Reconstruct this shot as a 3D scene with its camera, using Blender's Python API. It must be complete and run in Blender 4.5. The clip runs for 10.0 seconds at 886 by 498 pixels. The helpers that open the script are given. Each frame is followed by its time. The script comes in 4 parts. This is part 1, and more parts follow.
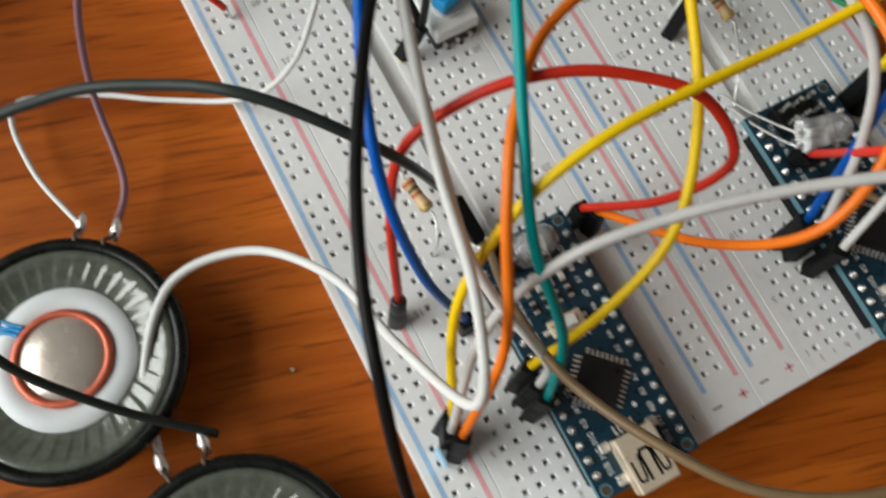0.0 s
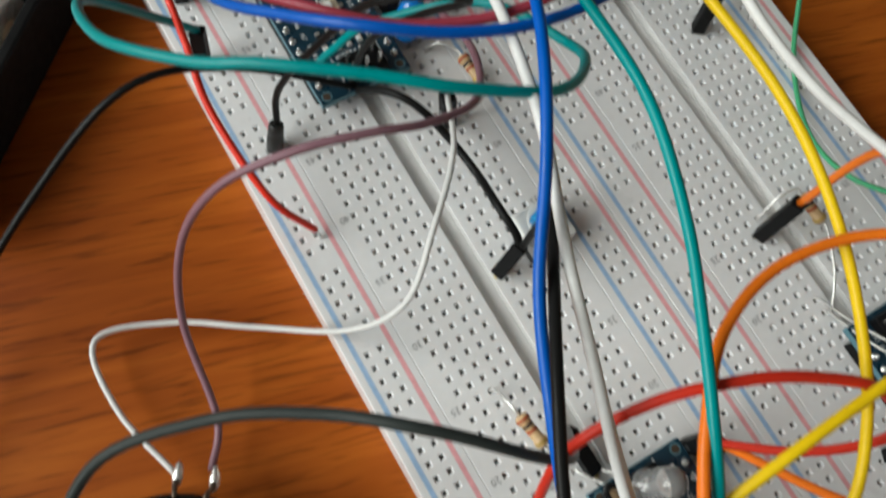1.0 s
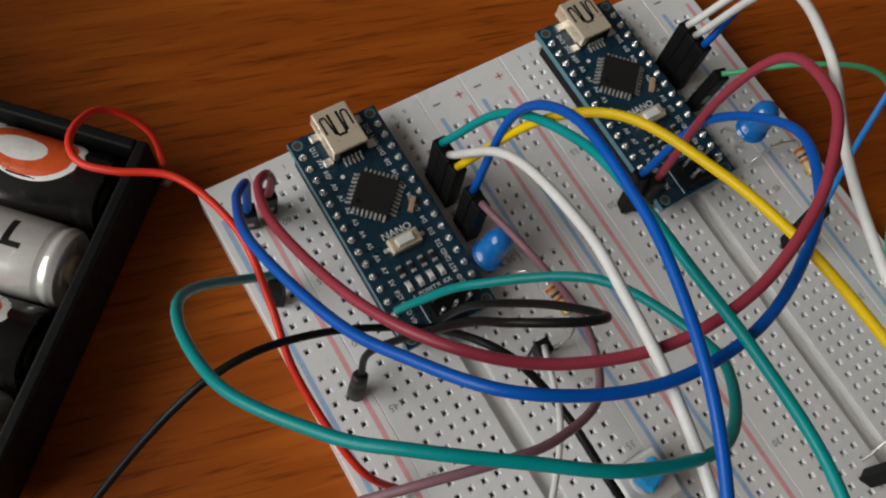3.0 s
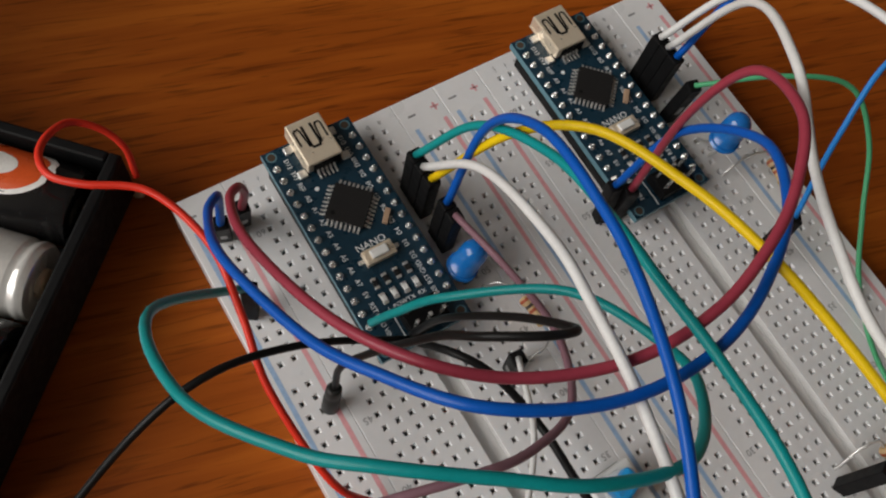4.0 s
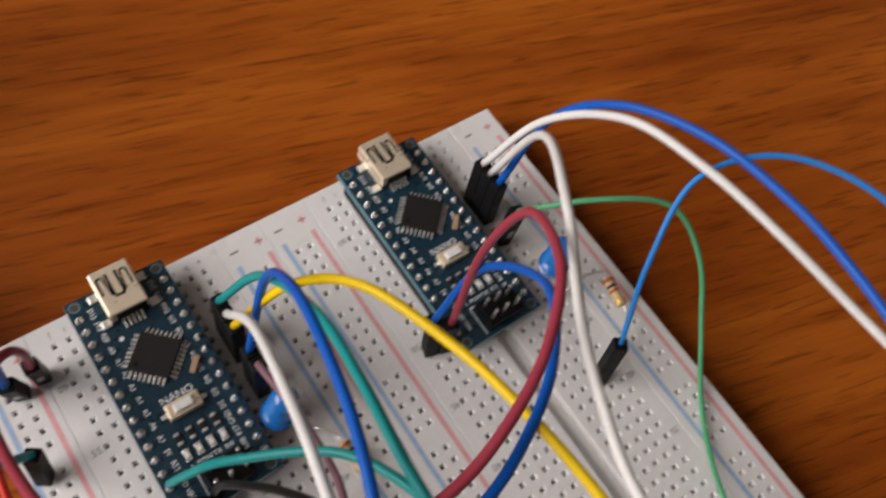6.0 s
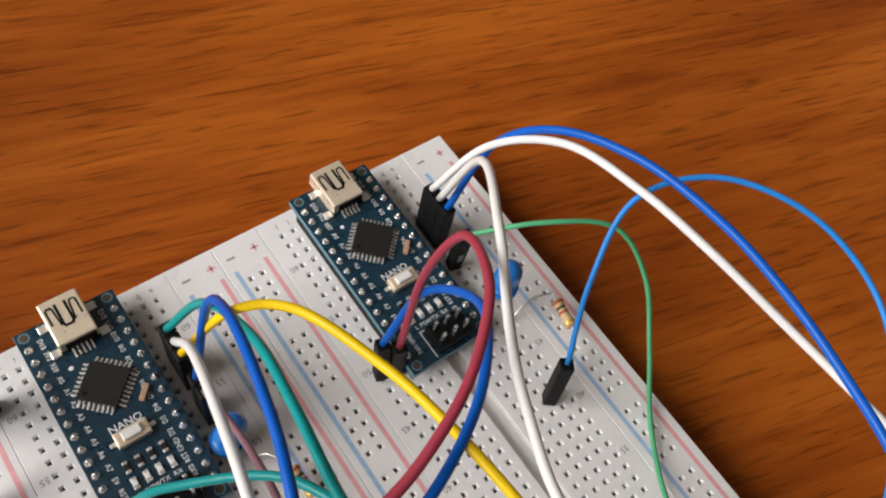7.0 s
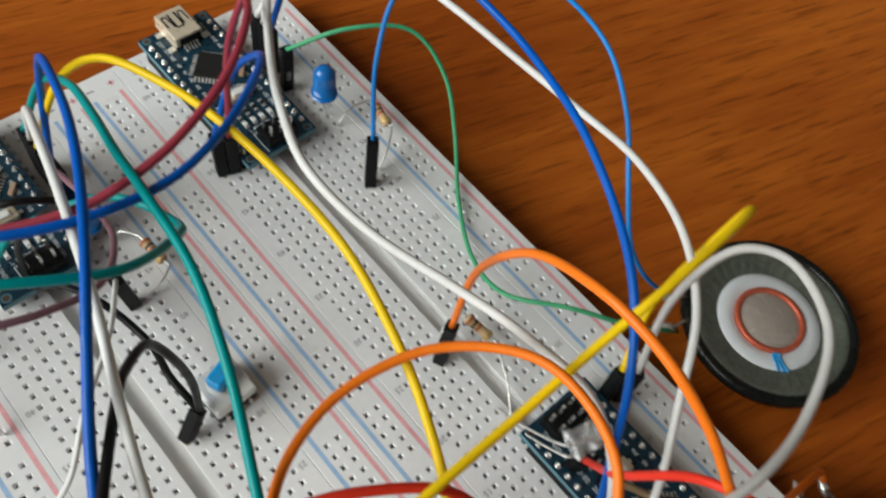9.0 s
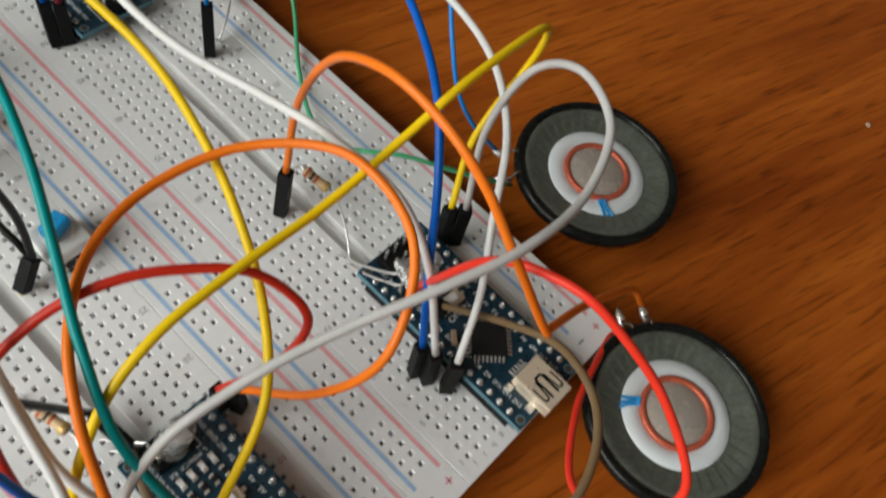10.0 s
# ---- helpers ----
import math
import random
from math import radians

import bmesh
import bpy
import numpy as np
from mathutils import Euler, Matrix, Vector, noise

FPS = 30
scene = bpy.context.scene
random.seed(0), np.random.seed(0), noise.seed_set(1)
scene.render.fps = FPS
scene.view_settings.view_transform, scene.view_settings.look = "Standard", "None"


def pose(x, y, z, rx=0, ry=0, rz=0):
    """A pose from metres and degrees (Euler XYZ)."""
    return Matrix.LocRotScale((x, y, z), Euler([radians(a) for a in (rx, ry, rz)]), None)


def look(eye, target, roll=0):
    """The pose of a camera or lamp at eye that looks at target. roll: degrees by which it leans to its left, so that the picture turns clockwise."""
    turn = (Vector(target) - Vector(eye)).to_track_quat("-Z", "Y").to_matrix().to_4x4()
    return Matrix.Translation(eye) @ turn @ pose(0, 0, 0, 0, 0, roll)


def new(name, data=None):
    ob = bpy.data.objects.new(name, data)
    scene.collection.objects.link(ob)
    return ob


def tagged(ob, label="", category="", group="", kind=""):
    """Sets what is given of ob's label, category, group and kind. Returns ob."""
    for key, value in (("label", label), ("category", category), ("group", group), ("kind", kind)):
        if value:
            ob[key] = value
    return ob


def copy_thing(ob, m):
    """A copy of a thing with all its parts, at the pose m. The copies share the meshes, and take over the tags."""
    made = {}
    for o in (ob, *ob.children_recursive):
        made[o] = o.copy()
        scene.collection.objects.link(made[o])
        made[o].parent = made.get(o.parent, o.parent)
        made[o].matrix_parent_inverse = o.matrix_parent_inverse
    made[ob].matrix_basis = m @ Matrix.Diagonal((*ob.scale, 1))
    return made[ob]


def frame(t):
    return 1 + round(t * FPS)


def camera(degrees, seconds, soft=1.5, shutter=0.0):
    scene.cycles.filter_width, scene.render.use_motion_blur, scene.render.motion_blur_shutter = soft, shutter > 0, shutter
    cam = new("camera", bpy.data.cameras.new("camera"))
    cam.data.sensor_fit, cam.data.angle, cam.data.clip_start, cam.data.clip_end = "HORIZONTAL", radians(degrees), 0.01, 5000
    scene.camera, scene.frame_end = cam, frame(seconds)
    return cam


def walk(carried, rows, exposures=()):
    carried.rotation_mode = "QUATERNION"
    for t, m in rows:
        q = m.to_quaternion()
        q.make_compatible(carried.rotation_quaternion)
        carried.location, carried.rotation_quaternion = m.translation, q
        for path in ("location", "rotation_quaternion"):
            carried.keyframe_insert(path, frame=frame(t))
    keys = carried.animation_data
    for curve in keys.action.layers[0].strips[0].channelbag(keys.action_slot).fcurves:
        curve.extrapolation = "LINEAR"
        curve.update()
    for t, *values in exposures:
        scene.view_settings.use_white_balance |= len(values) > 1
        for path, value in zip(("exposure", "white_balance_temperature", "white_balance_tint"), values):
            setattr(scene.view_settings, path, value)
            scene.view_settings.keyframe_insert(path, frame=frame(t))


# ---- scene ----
cam = camera(56.0, 10.0, soft=2.1, shutter=0.4)
PATH = [
    (0, (-0.00461, 0.01841, 0.14301), (0.0131, 0.03896, 0.04676), 13.41),
    (0.5, (-0.01264, 0.03711, 0.14453), (0.00779, 0.05865, 0.04904), 15.27),
    (1, (-0.01152, 0.05715, 0.14546), (0.0129, 0.07978, 0.05116), 17.69),
    (1.5, (-0.00858, 0.07217, 0.14655), (0.01768, 0.09656, 0.05319), 17.04),
    (2, (-0.01083, 0.08251, 0.14704), (0.0161, 0.10639, 0.05374), 18.58),
    (2.5, (-0.00819, 0.09254, 0.14744), (0.01915, 0.117, 0.05441), 18.28),
    (3, (-0.00904, 0.09784, 0.14696), (0.01926, 0.12319, 0.05446), 18.44),
    (4.5, (-0.00547, 0.09728, 0.14836), (0.02519, 0.12222, 0.05651), 20.65),
    (5, (-0.00211, 0.09621, 0.15086), (0.02778, 0.12198, 0.05898), 19.26),
    (5.5, (0.00826, 0.09522, 0.14704), (0.04206, 0.12373, 0.05735), 18.66),
    (6, (0.02203, 0.09244, 0.15085), (0.05906, 0.12328, 0.06323), 17.43),
    (6.2, (0.02358, 0.09038, 0.15366), (0.063, 0.12245, 0.06753), 18.02),
    (7.5, (0.02746, 0.08221, 0.15376), (0.06717, 0.11438, 0.06781), 16.51),
    (8, (0.02606, 0.06687, 0.1553), (0.06621, 0.09812, 0.06922), 16.8),
    (8.5, (0.02477, 0.0477, 0.15837), (0.06579, 0.07762, 0.07222), 16.0),
    (9, (0.02004, 0.02873, 0.16071), (0.06149, 0.05938, 0.07502), 14.05),
    (9.5, (0.02127, 0.01141, 0.1602), (0.06782, 0.03605, 0.0752), 19.25),
    (10, (0.0141, 3e-05, 0.15692), (0.06134, 0.02118, 0.07136), 22.07),
]
EXPOSURES = ((0.0, -0.2, 6480, 3), (0.5, -0.27, 6450, 2), (1.0, -0.27, 6450, 2), (1.5, -0.35, 6430, 2), (2.0, -0.5, 6430, 3), (2.5, -0.74, 6480, 4), (3.0, -0.78, 6600, 7), (4.5, -0.74, 6850, 12), (5.0, -0.72, 6950, 14), (5.5, -0.62, 7050, 15), (6.2, -0.18, 6900, 16), (7.5, 0.08, 6700, 9), (8.5, 0.03, 6480, 4), (9.0, -0.12, 6450, 3), (9.5, -0.12, 6550, 4), (10.0, -0.18, 6550, 4))

walk(cam, [(t, look(eye, target, roll)) for t, eye, target, roll in PATH], EXPOSURES)

# ---- light: a room lit by one window beside the table ----
world = bpy.data.worlds.new("world")
scene.world = world
world.use_nodes = True
wn = world.node_tree.nodes
sky = wn.new("ShaderNodeTexSky")
sky.sky_type, sky.sun_disc = "NISHITA", False
sky.sun_elevation, sky.sun_rotation = radians(35), radians(40)
world.node_tree.links.new(sky.outputs[0], wn["Background"].inputs[0])
wn["Background"].inputs[1].default_value = 0.1


def window_lamp(name, place, target, sx, sy, watts, colour):
    d = bpy.data.lights.new(name, "AREA")
    d.shape, d.size, d.size_y, d.energy, d.color = "RECTANGLE", sx, sy, watts, colour
    ob = new(name, d)
    ob.matrix_world = look(place, target)
    return ob


window_lamp("window_light", (-1.66, 0.66, 1.1), (0.05, 0.08, 0.0), 2.0, 1.4, 74, (1.0, 0.985, 0.955))

# ---- materials ----
MM = 0.001


def mat(name, base, rough=0.5, metal=0.0, vary=0.08, scale=400.0, bump=0.0, coat=0.0, trans=0.0, spec=0.5, fine=6.0, glow_through=0.0):
    m = bpy.data.materials.new(name)
    m.use_nodes = True
    n, l = m.node_tree.nodes, m.node_tree.links
    b = n["Principled BSDF"]
    b.inputs["Roughness"].default_value = rough
    b.inputs["Metallic"].default_value = metal
    b.inputs["Coat Weight"].default_value = coat
    b.inputs["Transmission Weight"].default_value = trans
    b.inputs["Specular IOR Level"].default_value = spec
    if glow_through:
        b.inputs["Subsurface Weight"].default_value = glow_through
        b.inputs["Subsurface Radius"].default_value = (1.0, 0.9, 0.85)
        b.inputs["Subsurface Scale"].default_value = 0.0012
    co = n.new("ShaderNodeTexCoord")
    a, c = n.new("ShaderNodeTexNoise"), n.new("ShaderNodeTexNoise")
    a.inputs["Scale"].default_value, c.inputs["Scale"].default_value = scale, scale * fine
    mix = n.new("ShaderNodeMath")
    mix.operation = "ADD"
    l.new(co.outputs["Object"], a.inputs["Vector"])
    l.new(co.outputs["Object"], c.inputs["Vector"])
    l.new(a.outputs["Fac"], mix.inputs[0])
    l.new(c.outputs["Fac"], mix.inputs[1])
    ramp = n.new("ShaderNodeMapRange")
    ramp.inputs["From Min"].default_value, ramp.inputs["From Max"].default_value = 0.6, 1.4
    ramp.inputs["To Min"].default_value, ramp.inputs["To Max"].default_value = 1 - vary, 1 + vary
    l.new(mix.outputs[0], ramp.inputs["Value"])
    mul = n.new("ShaderNodeVectorMath")
    mul.operation = "SCALE"
    mul.inputs[0].default_value = base
    l.new(ramp.outputs["Result"], mul.inputs["Scale"])
    l.new(mul.outputs[0], b.inputs["Base Color"])
    rr = n.new("ShaderNodeMapRange")
    rr.inputs["From Min"].default_value, rr.inputs["From Max"].default_value = 0.3, 0.7
    rr.inputs["To Min"].default_value, rr.inputs["To Max"].default_value = max(0.02, rough - 0.08), min(1, rough + 0.08)
    l.new(a.outputs["Fac"], rr.inputs["Value"])
    l.new(rr.outputs["Result"], b.inputs["Roughness"])
    if bump:
        bp = n.new("ShaderNodeBump")
        bp.inputs["Strength"].default_value, bp.inputs["Distance"].default_value = bump, 0.0002
        l.new(c.outputs["Fac"], bp.inputs["Height"])
        l.new(bp.outputs["Normal"], b.inputs["Normal"])
    return m


def wood():
    """Reddish varnished table top with its grain along x."""
    m = bpy.data.materials.new("varnished_wood")
    m.use_nodes = True
    n, l = m.node_tree.nodes, m.node_tree.links
    b = n["Principled BSDF"]
    co, mp = n.new("ShaderNodeTexCoord"), n.new("ShaderNodeMapping")
    mp.inputs["Scale"].default_value = (12, 190, 60)
    mp.inputs["Rotation"].default_value = (0, 0, 0.06)
    turn = n.new("ShaderNodeMapping")
    turn.inputs["Rotation"].default_value = (0, 0, 0.27)
    l.new(co.outputs["Object"], turn.inputs["Vector"])
    l.new(turn.outputs[0], mp.inputs["Vector"])
    big, fine, pore = (n.new("ShaderNodeTexNoise") for _ in range(3))
    mp2, mp3 = n.new("ShaderNodeMapping"), n.new("ShaderNodeMapping")
    mp2.inputs["Scale"].default_value, mp3.inputs["Scale"].default_value = (5, 20, 10), (70, 1000, 300)
    l.new(turn.outputs[0], mp2.inputs["Vector"])
    l.new(turn.outputs[0], mp3.inputs["Vector"])
    for tex, src, sc, det in ((big, mp2, 1.3, 3), (fine, mp, 1.6, 5), (pore, mp3, 1.0, 2)):
        tex.inputs["Scale"].default_value, tex.inputs["Detail"].default_value = sc, det
        tex.inputs["Distortion"].default_value = 0.6
        l.new(src.outputs[0], tex.inputs["Vector"])
    add = n.new("ShaderNodeMath")
    add.operation = "MULTIPLY_ADD"
    l.new(fine.outputs["Fac"], add.inputs[0])
    add.inputs[1].default_value = 0.55
    l.new(big.outputs["Fac"], add.inputs[2])
    cr = n.new("ShaderNodeValToRGB")
    e = cr.color_ramp.elements
    e[0].position, e[0].color = 0.52, (0.21, 0.0405, 0.0042, 1)
    e[1].position, e[1].color = 0.99, (0.49, 0.127, 0.0138, 1)
    mid = cr.color_ramp.elements.new(0.76)
    mid.color = (0.35, 0.080, 0.0084, 1)
    l.new(add.outputs[0], cr.inputs["Fac"])
    pr = n.new("ShaderNodeMapRange")
    pr.inputs["From Min"].default_value, pr.inputs["From Max"].default_value = 0.32, 0.46
    pr.inputs["To Min"].default_value, pr.inputs["To Max"].default_value = 0.58, 1.0
    l.new(pore.outputs["Fac"], pr.inputs["Value"])
    mul = n.new("ShaderNodeVectorMath")
    mul.operation = "SCALE"
    l.new(cr.outputs["Color"], mul.inputs[0])
    l.new(pr.outputs["Result"], mul.inputs["Scale"])
    l.new(mul.outputs[0], b.inputs["Base Color"])
    b.inputs["Roughness"].default_value = 0.42
    b.inputs["Specular IOR Level"].default_value = 0.16
    bp = n.new("ShaderNodeBump")
    bp.inputs["Strength"].default_value, bp.inputs["Distance"].default_value = 0.25, 0.0002
    l.new(pore.outputs["Fac"], bp.inputs["Height"])
    l.new(bp.outputs["Normal"], b.inputs["Normal"])
    return m


WOOD = wood()
PLASTER = mat("plaster", (0.30, 0.28, 0.25), 0.9, vary=0.05, scale=3)
FLOOR = mat("floor_boards", (0.16, 0.09, 0.05), 0.6, vary=0.2, scale=6)
ABS = mat("white_abs", (0.83, 0.825, 0.835), 0.34, vary=0.03, scale=120, bump=0.05, glow_through=0.3)
# same white plastic, its colour lowered to paint in the groove's shade
ABS_SHADED = mat("shaded_groove_abs", (0.75, 0.745, 0.74), 0.5, vary=0.04, scale=120)
CLIP = mat("spring_clip", (0.34, 0.34, 0.34), 0.38, 1.0, vary=0.1)
PRINT_RED = mat("red_print", (0.82, 0.40, 0.43), 0.5, vary=0.15, scale=900)
PRINT_BLUE = mat("blue_print", (0.36, 0.52, 0.75), 0.5, vary=0.15, scale=900)
PRINT_GREY = mat("grey_print", (0.3, 0.3, 0.31), 0.6, vary=0.2, scale=900)
PCB = mat("blue_solder_mask", (0.007, 0.034, 0.058), 0.32, vary=0.22, scale=500, coat=0.1)
PCB_EDGE = mat("board_edge", (0.10, 0.22, 0.27), 0.6, vary=0.15, scale=900)
JOINT = mat("solder_joint", (0.82, 0.82, 0.80), 0.24, 0.85, vary=0.1, scale=900, bump=0.2)
TIN = mat("solder", (0.86, 0.85, 0.83), 0.34, 0.8, vary=0.1, scale=900, bump=0.2)
STEEL = mat("plated_steel", (0.90, 0.77, 0.60), 0.34, 0.5, vary=0.06, scale=700)
GOLD = mat("brass_pin", (0.8, 0.62, 0.25), 0.3, 1.0)
BLACK = mat("black_plastic", (0.006, 0.006, 0.0065), 0.5, vary=0.25, scale=600, bump=0.1, spec=0.15)
CHIP = mat("chip_epoxy", (0.014, 0.013, 0.013), 0.62, vary=0.2, scale=1200, bump=0.2, spec=0.3)
SILK = mat("white_silk", (0.82, 0.84, 0.85), 0.6, vary=0.12, scale=1500)
CERAMIC = mat("tan_ceramic", (0.45, 0.3, 0.2), 0.5)
BODY = mat("resistor_body", (0.62, 0.42, 0.22), 0.45, vary=0.1, scale=900)
BAND_K = mat("dark_band", (0.04, 0.025, 0.02), 0.5)
BAND_R = mat("red_band", (0.4, 0.08, 0.03), 0.5)
BAND_G = mat("gold_band", (0.6, 0.42, 0.12), 0.35, 0.6)
BLUE_LED = mat("blue_epoxy", (0.008, 0.17, 0.56), 0.2, vary=0.06, coat=0.5)
CLEAR = mat("clear_epoxy", (0.95, 0.96, 0.97), 0.1, vary=0.02, trans=0.78, coat=0.4)
KNOB = mat("blue_knob", (0.012, 0.33, 0.74), 0.4, vary=0.08, scale=700)
WHITE_PL = mat("white_plastic", (0.84, 0.84, 0.82), 0.4, vary=0.04, scale=300)
CONE = mat("speaker_film", (0.095, 0.105, 0.086), 0.17, vary=0.3, scale=160, coat=0.9)
RING_W = mat("white_ring", (0.72, 0.75, 0.78), 0.45, vary=0.04, scale=300)
COPPER = mat("copper_coil", (0.60, 0.13, 0.07), 0.4, 0.35, vary=0.2, scale=900)
DOME = mat("film_dome", (0.52, 0.45, 0.40), 0.25, 0.3, vary=0.06, scale=250, coat=0.5)
RUBBER = mat("black_rim", (0.008, 0.009, 0.008), 0.28, vary=0.3, scale=300, bump=0.05, spec=0.25)
INK = mat("blue_ink", (0.03, 0.3, 0.65), 0.5, vary=0.3, scale=700)
TARNISH = mat("tarnished_lead", (0.10, 0.07, 0.05), 0.5, 0.4, vary=0.2)
# pale blue that stands for a reflection on a plug's side
REFLECT_BLUE = mat("pale_blue_reflection", (0.38, 0.60, 0.78), 0.35, vary=0.1, scale=900)
GREY_PL = mat("dark_grey_plastic", (0.02, 0.021, 0.02), 0.5, vary=0.15, scale=500)
CELL_BLK = mat("cell_black", (0.012, 0.012, 0.013), 0.22, coat=0.5)
CELL_SIL = mat("cell_silver", (0.88, 0.87, 0.84), 0.2, 0.35, vary=0.08, scale=200)
CELL_RED = mat("cell_red", (0.72, 0.1, 0.02), 0.3)
CELL_WHITE = mat("cell_white", (0.85, 0.83, 0.8), 0.3)
CRUMB = mat("pale_crumb", (0.5, 0.36, 0.24), 0.8, vary=0.2, scale=2000)
WIRE = {}
for key, col in {"white": (0.74, 0.74, 0.73), "grey": (0.52, 0.51, 0.5), "black": (0.010, 0.010, 0.010), "red": (0.8, 0.04, 0.02),
                 "scarlet": (0.58, 0.03, 0.014), "blue": (0.0, 0.095, 0.47), "teal": (0.0, 0.27, 0.275), "yellow": (0.86, 0.58, 0.008),
                 "orange": (0.86, 0.19, 0.012), "maroon": (0.33, 0.042, 0.068), "violet": (0.25, 0.13, 0.16),
                 "green": (0.08, 0.4, 0.19), "sky": (0.02, 0.24, 0.7), "brown": (0.19, 0.125, 0.065), "slate": (0.035, 0.042, 0.04)}.items():
    WIRE[key] = mat(key + "_insulation", col, 0.36, vary=0.07, scale=250, bump=0.06, spec=0.14 if key in ("black", "slate") else 0.3)


# ---- mesh helpers (millimetres in, metres out) ----
def part(name, bm, material, parent, label="", smooth=False):
    me = bpy.data.meshes.new(name)
    if isinstance(bm, tuple):
        me.from_pydata([Vector(v) * MM for v in bm[0]], [], bm[1])
        if len(bm) > 2:
            for p, k in zip(me.polygons, bm[2]):
                p.material_index = k
    else:
        bmesh.ops.scale(bm, vec=(MM, MM, MM), verts=bm.verts)
        bm.normal_update()
        bm.to_mesh(me)
        bm.free()
    for m in material if isinstance(material, (list, tuple)) else [material]:
        me.materials.append(m)
    if smooth:
        for p in me.polygons:
            p.use_smooth = True
    ob = new(name, me)
    ob.parent = parent
    return tagged(ob, label)


def box(x0, y0, z0, x1, y1, z1, bevel=0.0, bm=None):
    b = bmesh.new()
    r = bmesh.ops.create_cube(b, size=1.0)
    for v in r["verts"]:
        v.co = Vector(((x0 + x1) / 2 + v.co.x * (x1 - x0), (y0 + y1) / 2 + v.co.y * (y1 - y0), (z0 + z1) / 2 + v.co.z * (z1 - z0)))
    if bevel:
        bmesh.ops.bevel(b, geom=b.edges[:], offset=bevel, segments=2, affect="EDGES", profile=0.5)
    return join(bm, b)


def join(bm, b):
    if bm is None:
        return b
    me = bpy.data.meshes.new("tmp")
    b.to_mesh(me)
    b.free()
    bm.from_mesh(me)
    bpy.data.meshes.remove(me)
    return bm


def lathe(profile, seg=32, bm=None, at=(0, 0, 0), a0=0.0, wob=None):
    """Turns (radius, z) pairs round z."""
    b = bmesh.new()
    rings = []
    for r, z in profile:
        ring = []
        for k in range(seg):
            a = a0 + 2 * math.pi * k / seg
            dz = wob(r, a) if wob else 0
            ring.append(b.verts.new((at[0] + r * math.cos(a), at[1] + r * math.sin(a), at[2] + z + dz)))
        rings.append(ring)
    for p, q in zip(rings, rings[1:]):
        for k in range(seg):
            b.faces.new((p[k], p[(k + 1) % seg], q[(k + 1) % seg], q[k]))
    if profile[-1][0] < 1.5 or profile[-1][0] > 0:
        b.faces.new(rings[-1])
    return join(bm, b)


def tube(points, radius, seg=10, per=10, bm=None, close=True):
    """A round strand that runs smoothly through the points."""
    pts = [Vector(p) for p in points]
    ext = [pts[0] * 2 - pts[1], *pts, pts[-1] * 2 - pts[-2]]
    path = []
    for i in range(1, len(ext) - 2):
        a, b, c, d = ext[i - 1:i + 3]
        for k in range(per):
            t = k / per
            path.append(0.5 * ((2 * b) + (c - a) * t + (2 * a - 5 * b + 4 * c - d) * t * t + (3 * b - a - 3 * c + d) * t ** 3))
    path.append(pts[-1])
    b = bmesh.new()
    rings, side = [], None
    for i, p in enumerate(path):
        way = (path[min(i + 1, len(path) - 1)] - path[max(i - 1, 0)]).normalized()
        side = way.orthogonal().normalized() if side is None else (side - way * side.dot(way)).normalized()
        up = way.cross(side)
        rings.append([b.verts.new(p + radius * (math.cos(a) * side + math.sin(a) * up)) for a in (2 * math.pi * k / seg for k in range(seg))])
    for p, q in zip(rings, rings[1:]):
        for k in range(seg):
            b.faces.new((p[k], p[(k + 1) % seg], q[(k + 1) % seg], q[k]))
    if close:
        b.faces.new(rings[0][::-1])
        b.faces.new(rings[-1])
    return join(bm, b)


def letters(text, size, place, turn, material, parent, name="lettering", tilt=0.0, wide=1.0):
    cu = bpy.data.curves.new("tmp", "FONT")
    cu.body, cu.size, cu.align_x, cu.align_y, cu.extrude, cu.resolution_u = text, size * MM, "CENTER", "CENTER", 0.015 * MM, 2
    tmp = bpy.data.objects.new("tmp", cu)
    me = bpy.data.meshes.new_from_object(tmp)
    bpy.data.objects.remove(tmp)
    bpy.data.curves.remove(cu)
    me.name = name
    me.materials.clear()
    me.materials.append(material)
    me.transform(pose(*(c * MM for c in place), 0, 0, turn) @ Matrix.Diagonal((wide, 1, 1, 1)))
    ob = new(name, me)
    ob.parent = parent
    return ob


def thing(name, place, label, category, group="", turn=0.0, kind=""):
    ob = new(name)
    ob.matrix_world = pose(*(c * MM for c in place), 0, 0, turn)
    return tagged(ob, label, category, group, kind)


# ---- the room and the table ----
def slab(name, x0, y0, z0, x1, y1, z1, material, label, category):
    bm = box(x0, y0, z0, x1, y1, z1)
    return tagged(part(name, bm, material, None), label, category, kind="structure")


slab("floor", -1700, -2100, -800, 2500, 2400, -760, FLOOR, "dark brown boarded floor of the room", "floor")
slab("ceiling", -1700, -2100, 1900, 2500, 2400, 1940, PLASTER, "pale plain plaster ceiling of the room", "ceiling")
slab("wall_south", -1700, -2140, -760, 2500, -2100, 1900, PLASTER, "plain pale plaster wall", "wall")
slab("wall_east", 2500, -2100, -760, 2540, 2400, 1900, PLASTER, "plain pale plaster wall", "wall")
slab("wall_north", -1700, 2400, -760, 2500, 2440, 1900, PLASTER, "plain pale plaster wall", "wall")
wall = box(-1740, -2100, -760, -1700, -550, 1900)
box(-1740, 1850, -760, -1700, 2400, 1900, bm=wall)
box(-1740, -550, -760, -1700, 1850, 250, bm=wall)
box(-1740, -550, 1820, -1700, 1850, 1900, bm=wall)
tagged(part("wall_west", wall, PLASTER, None), "plain pale plaster wall with a window opening", "wall", kind="structure")

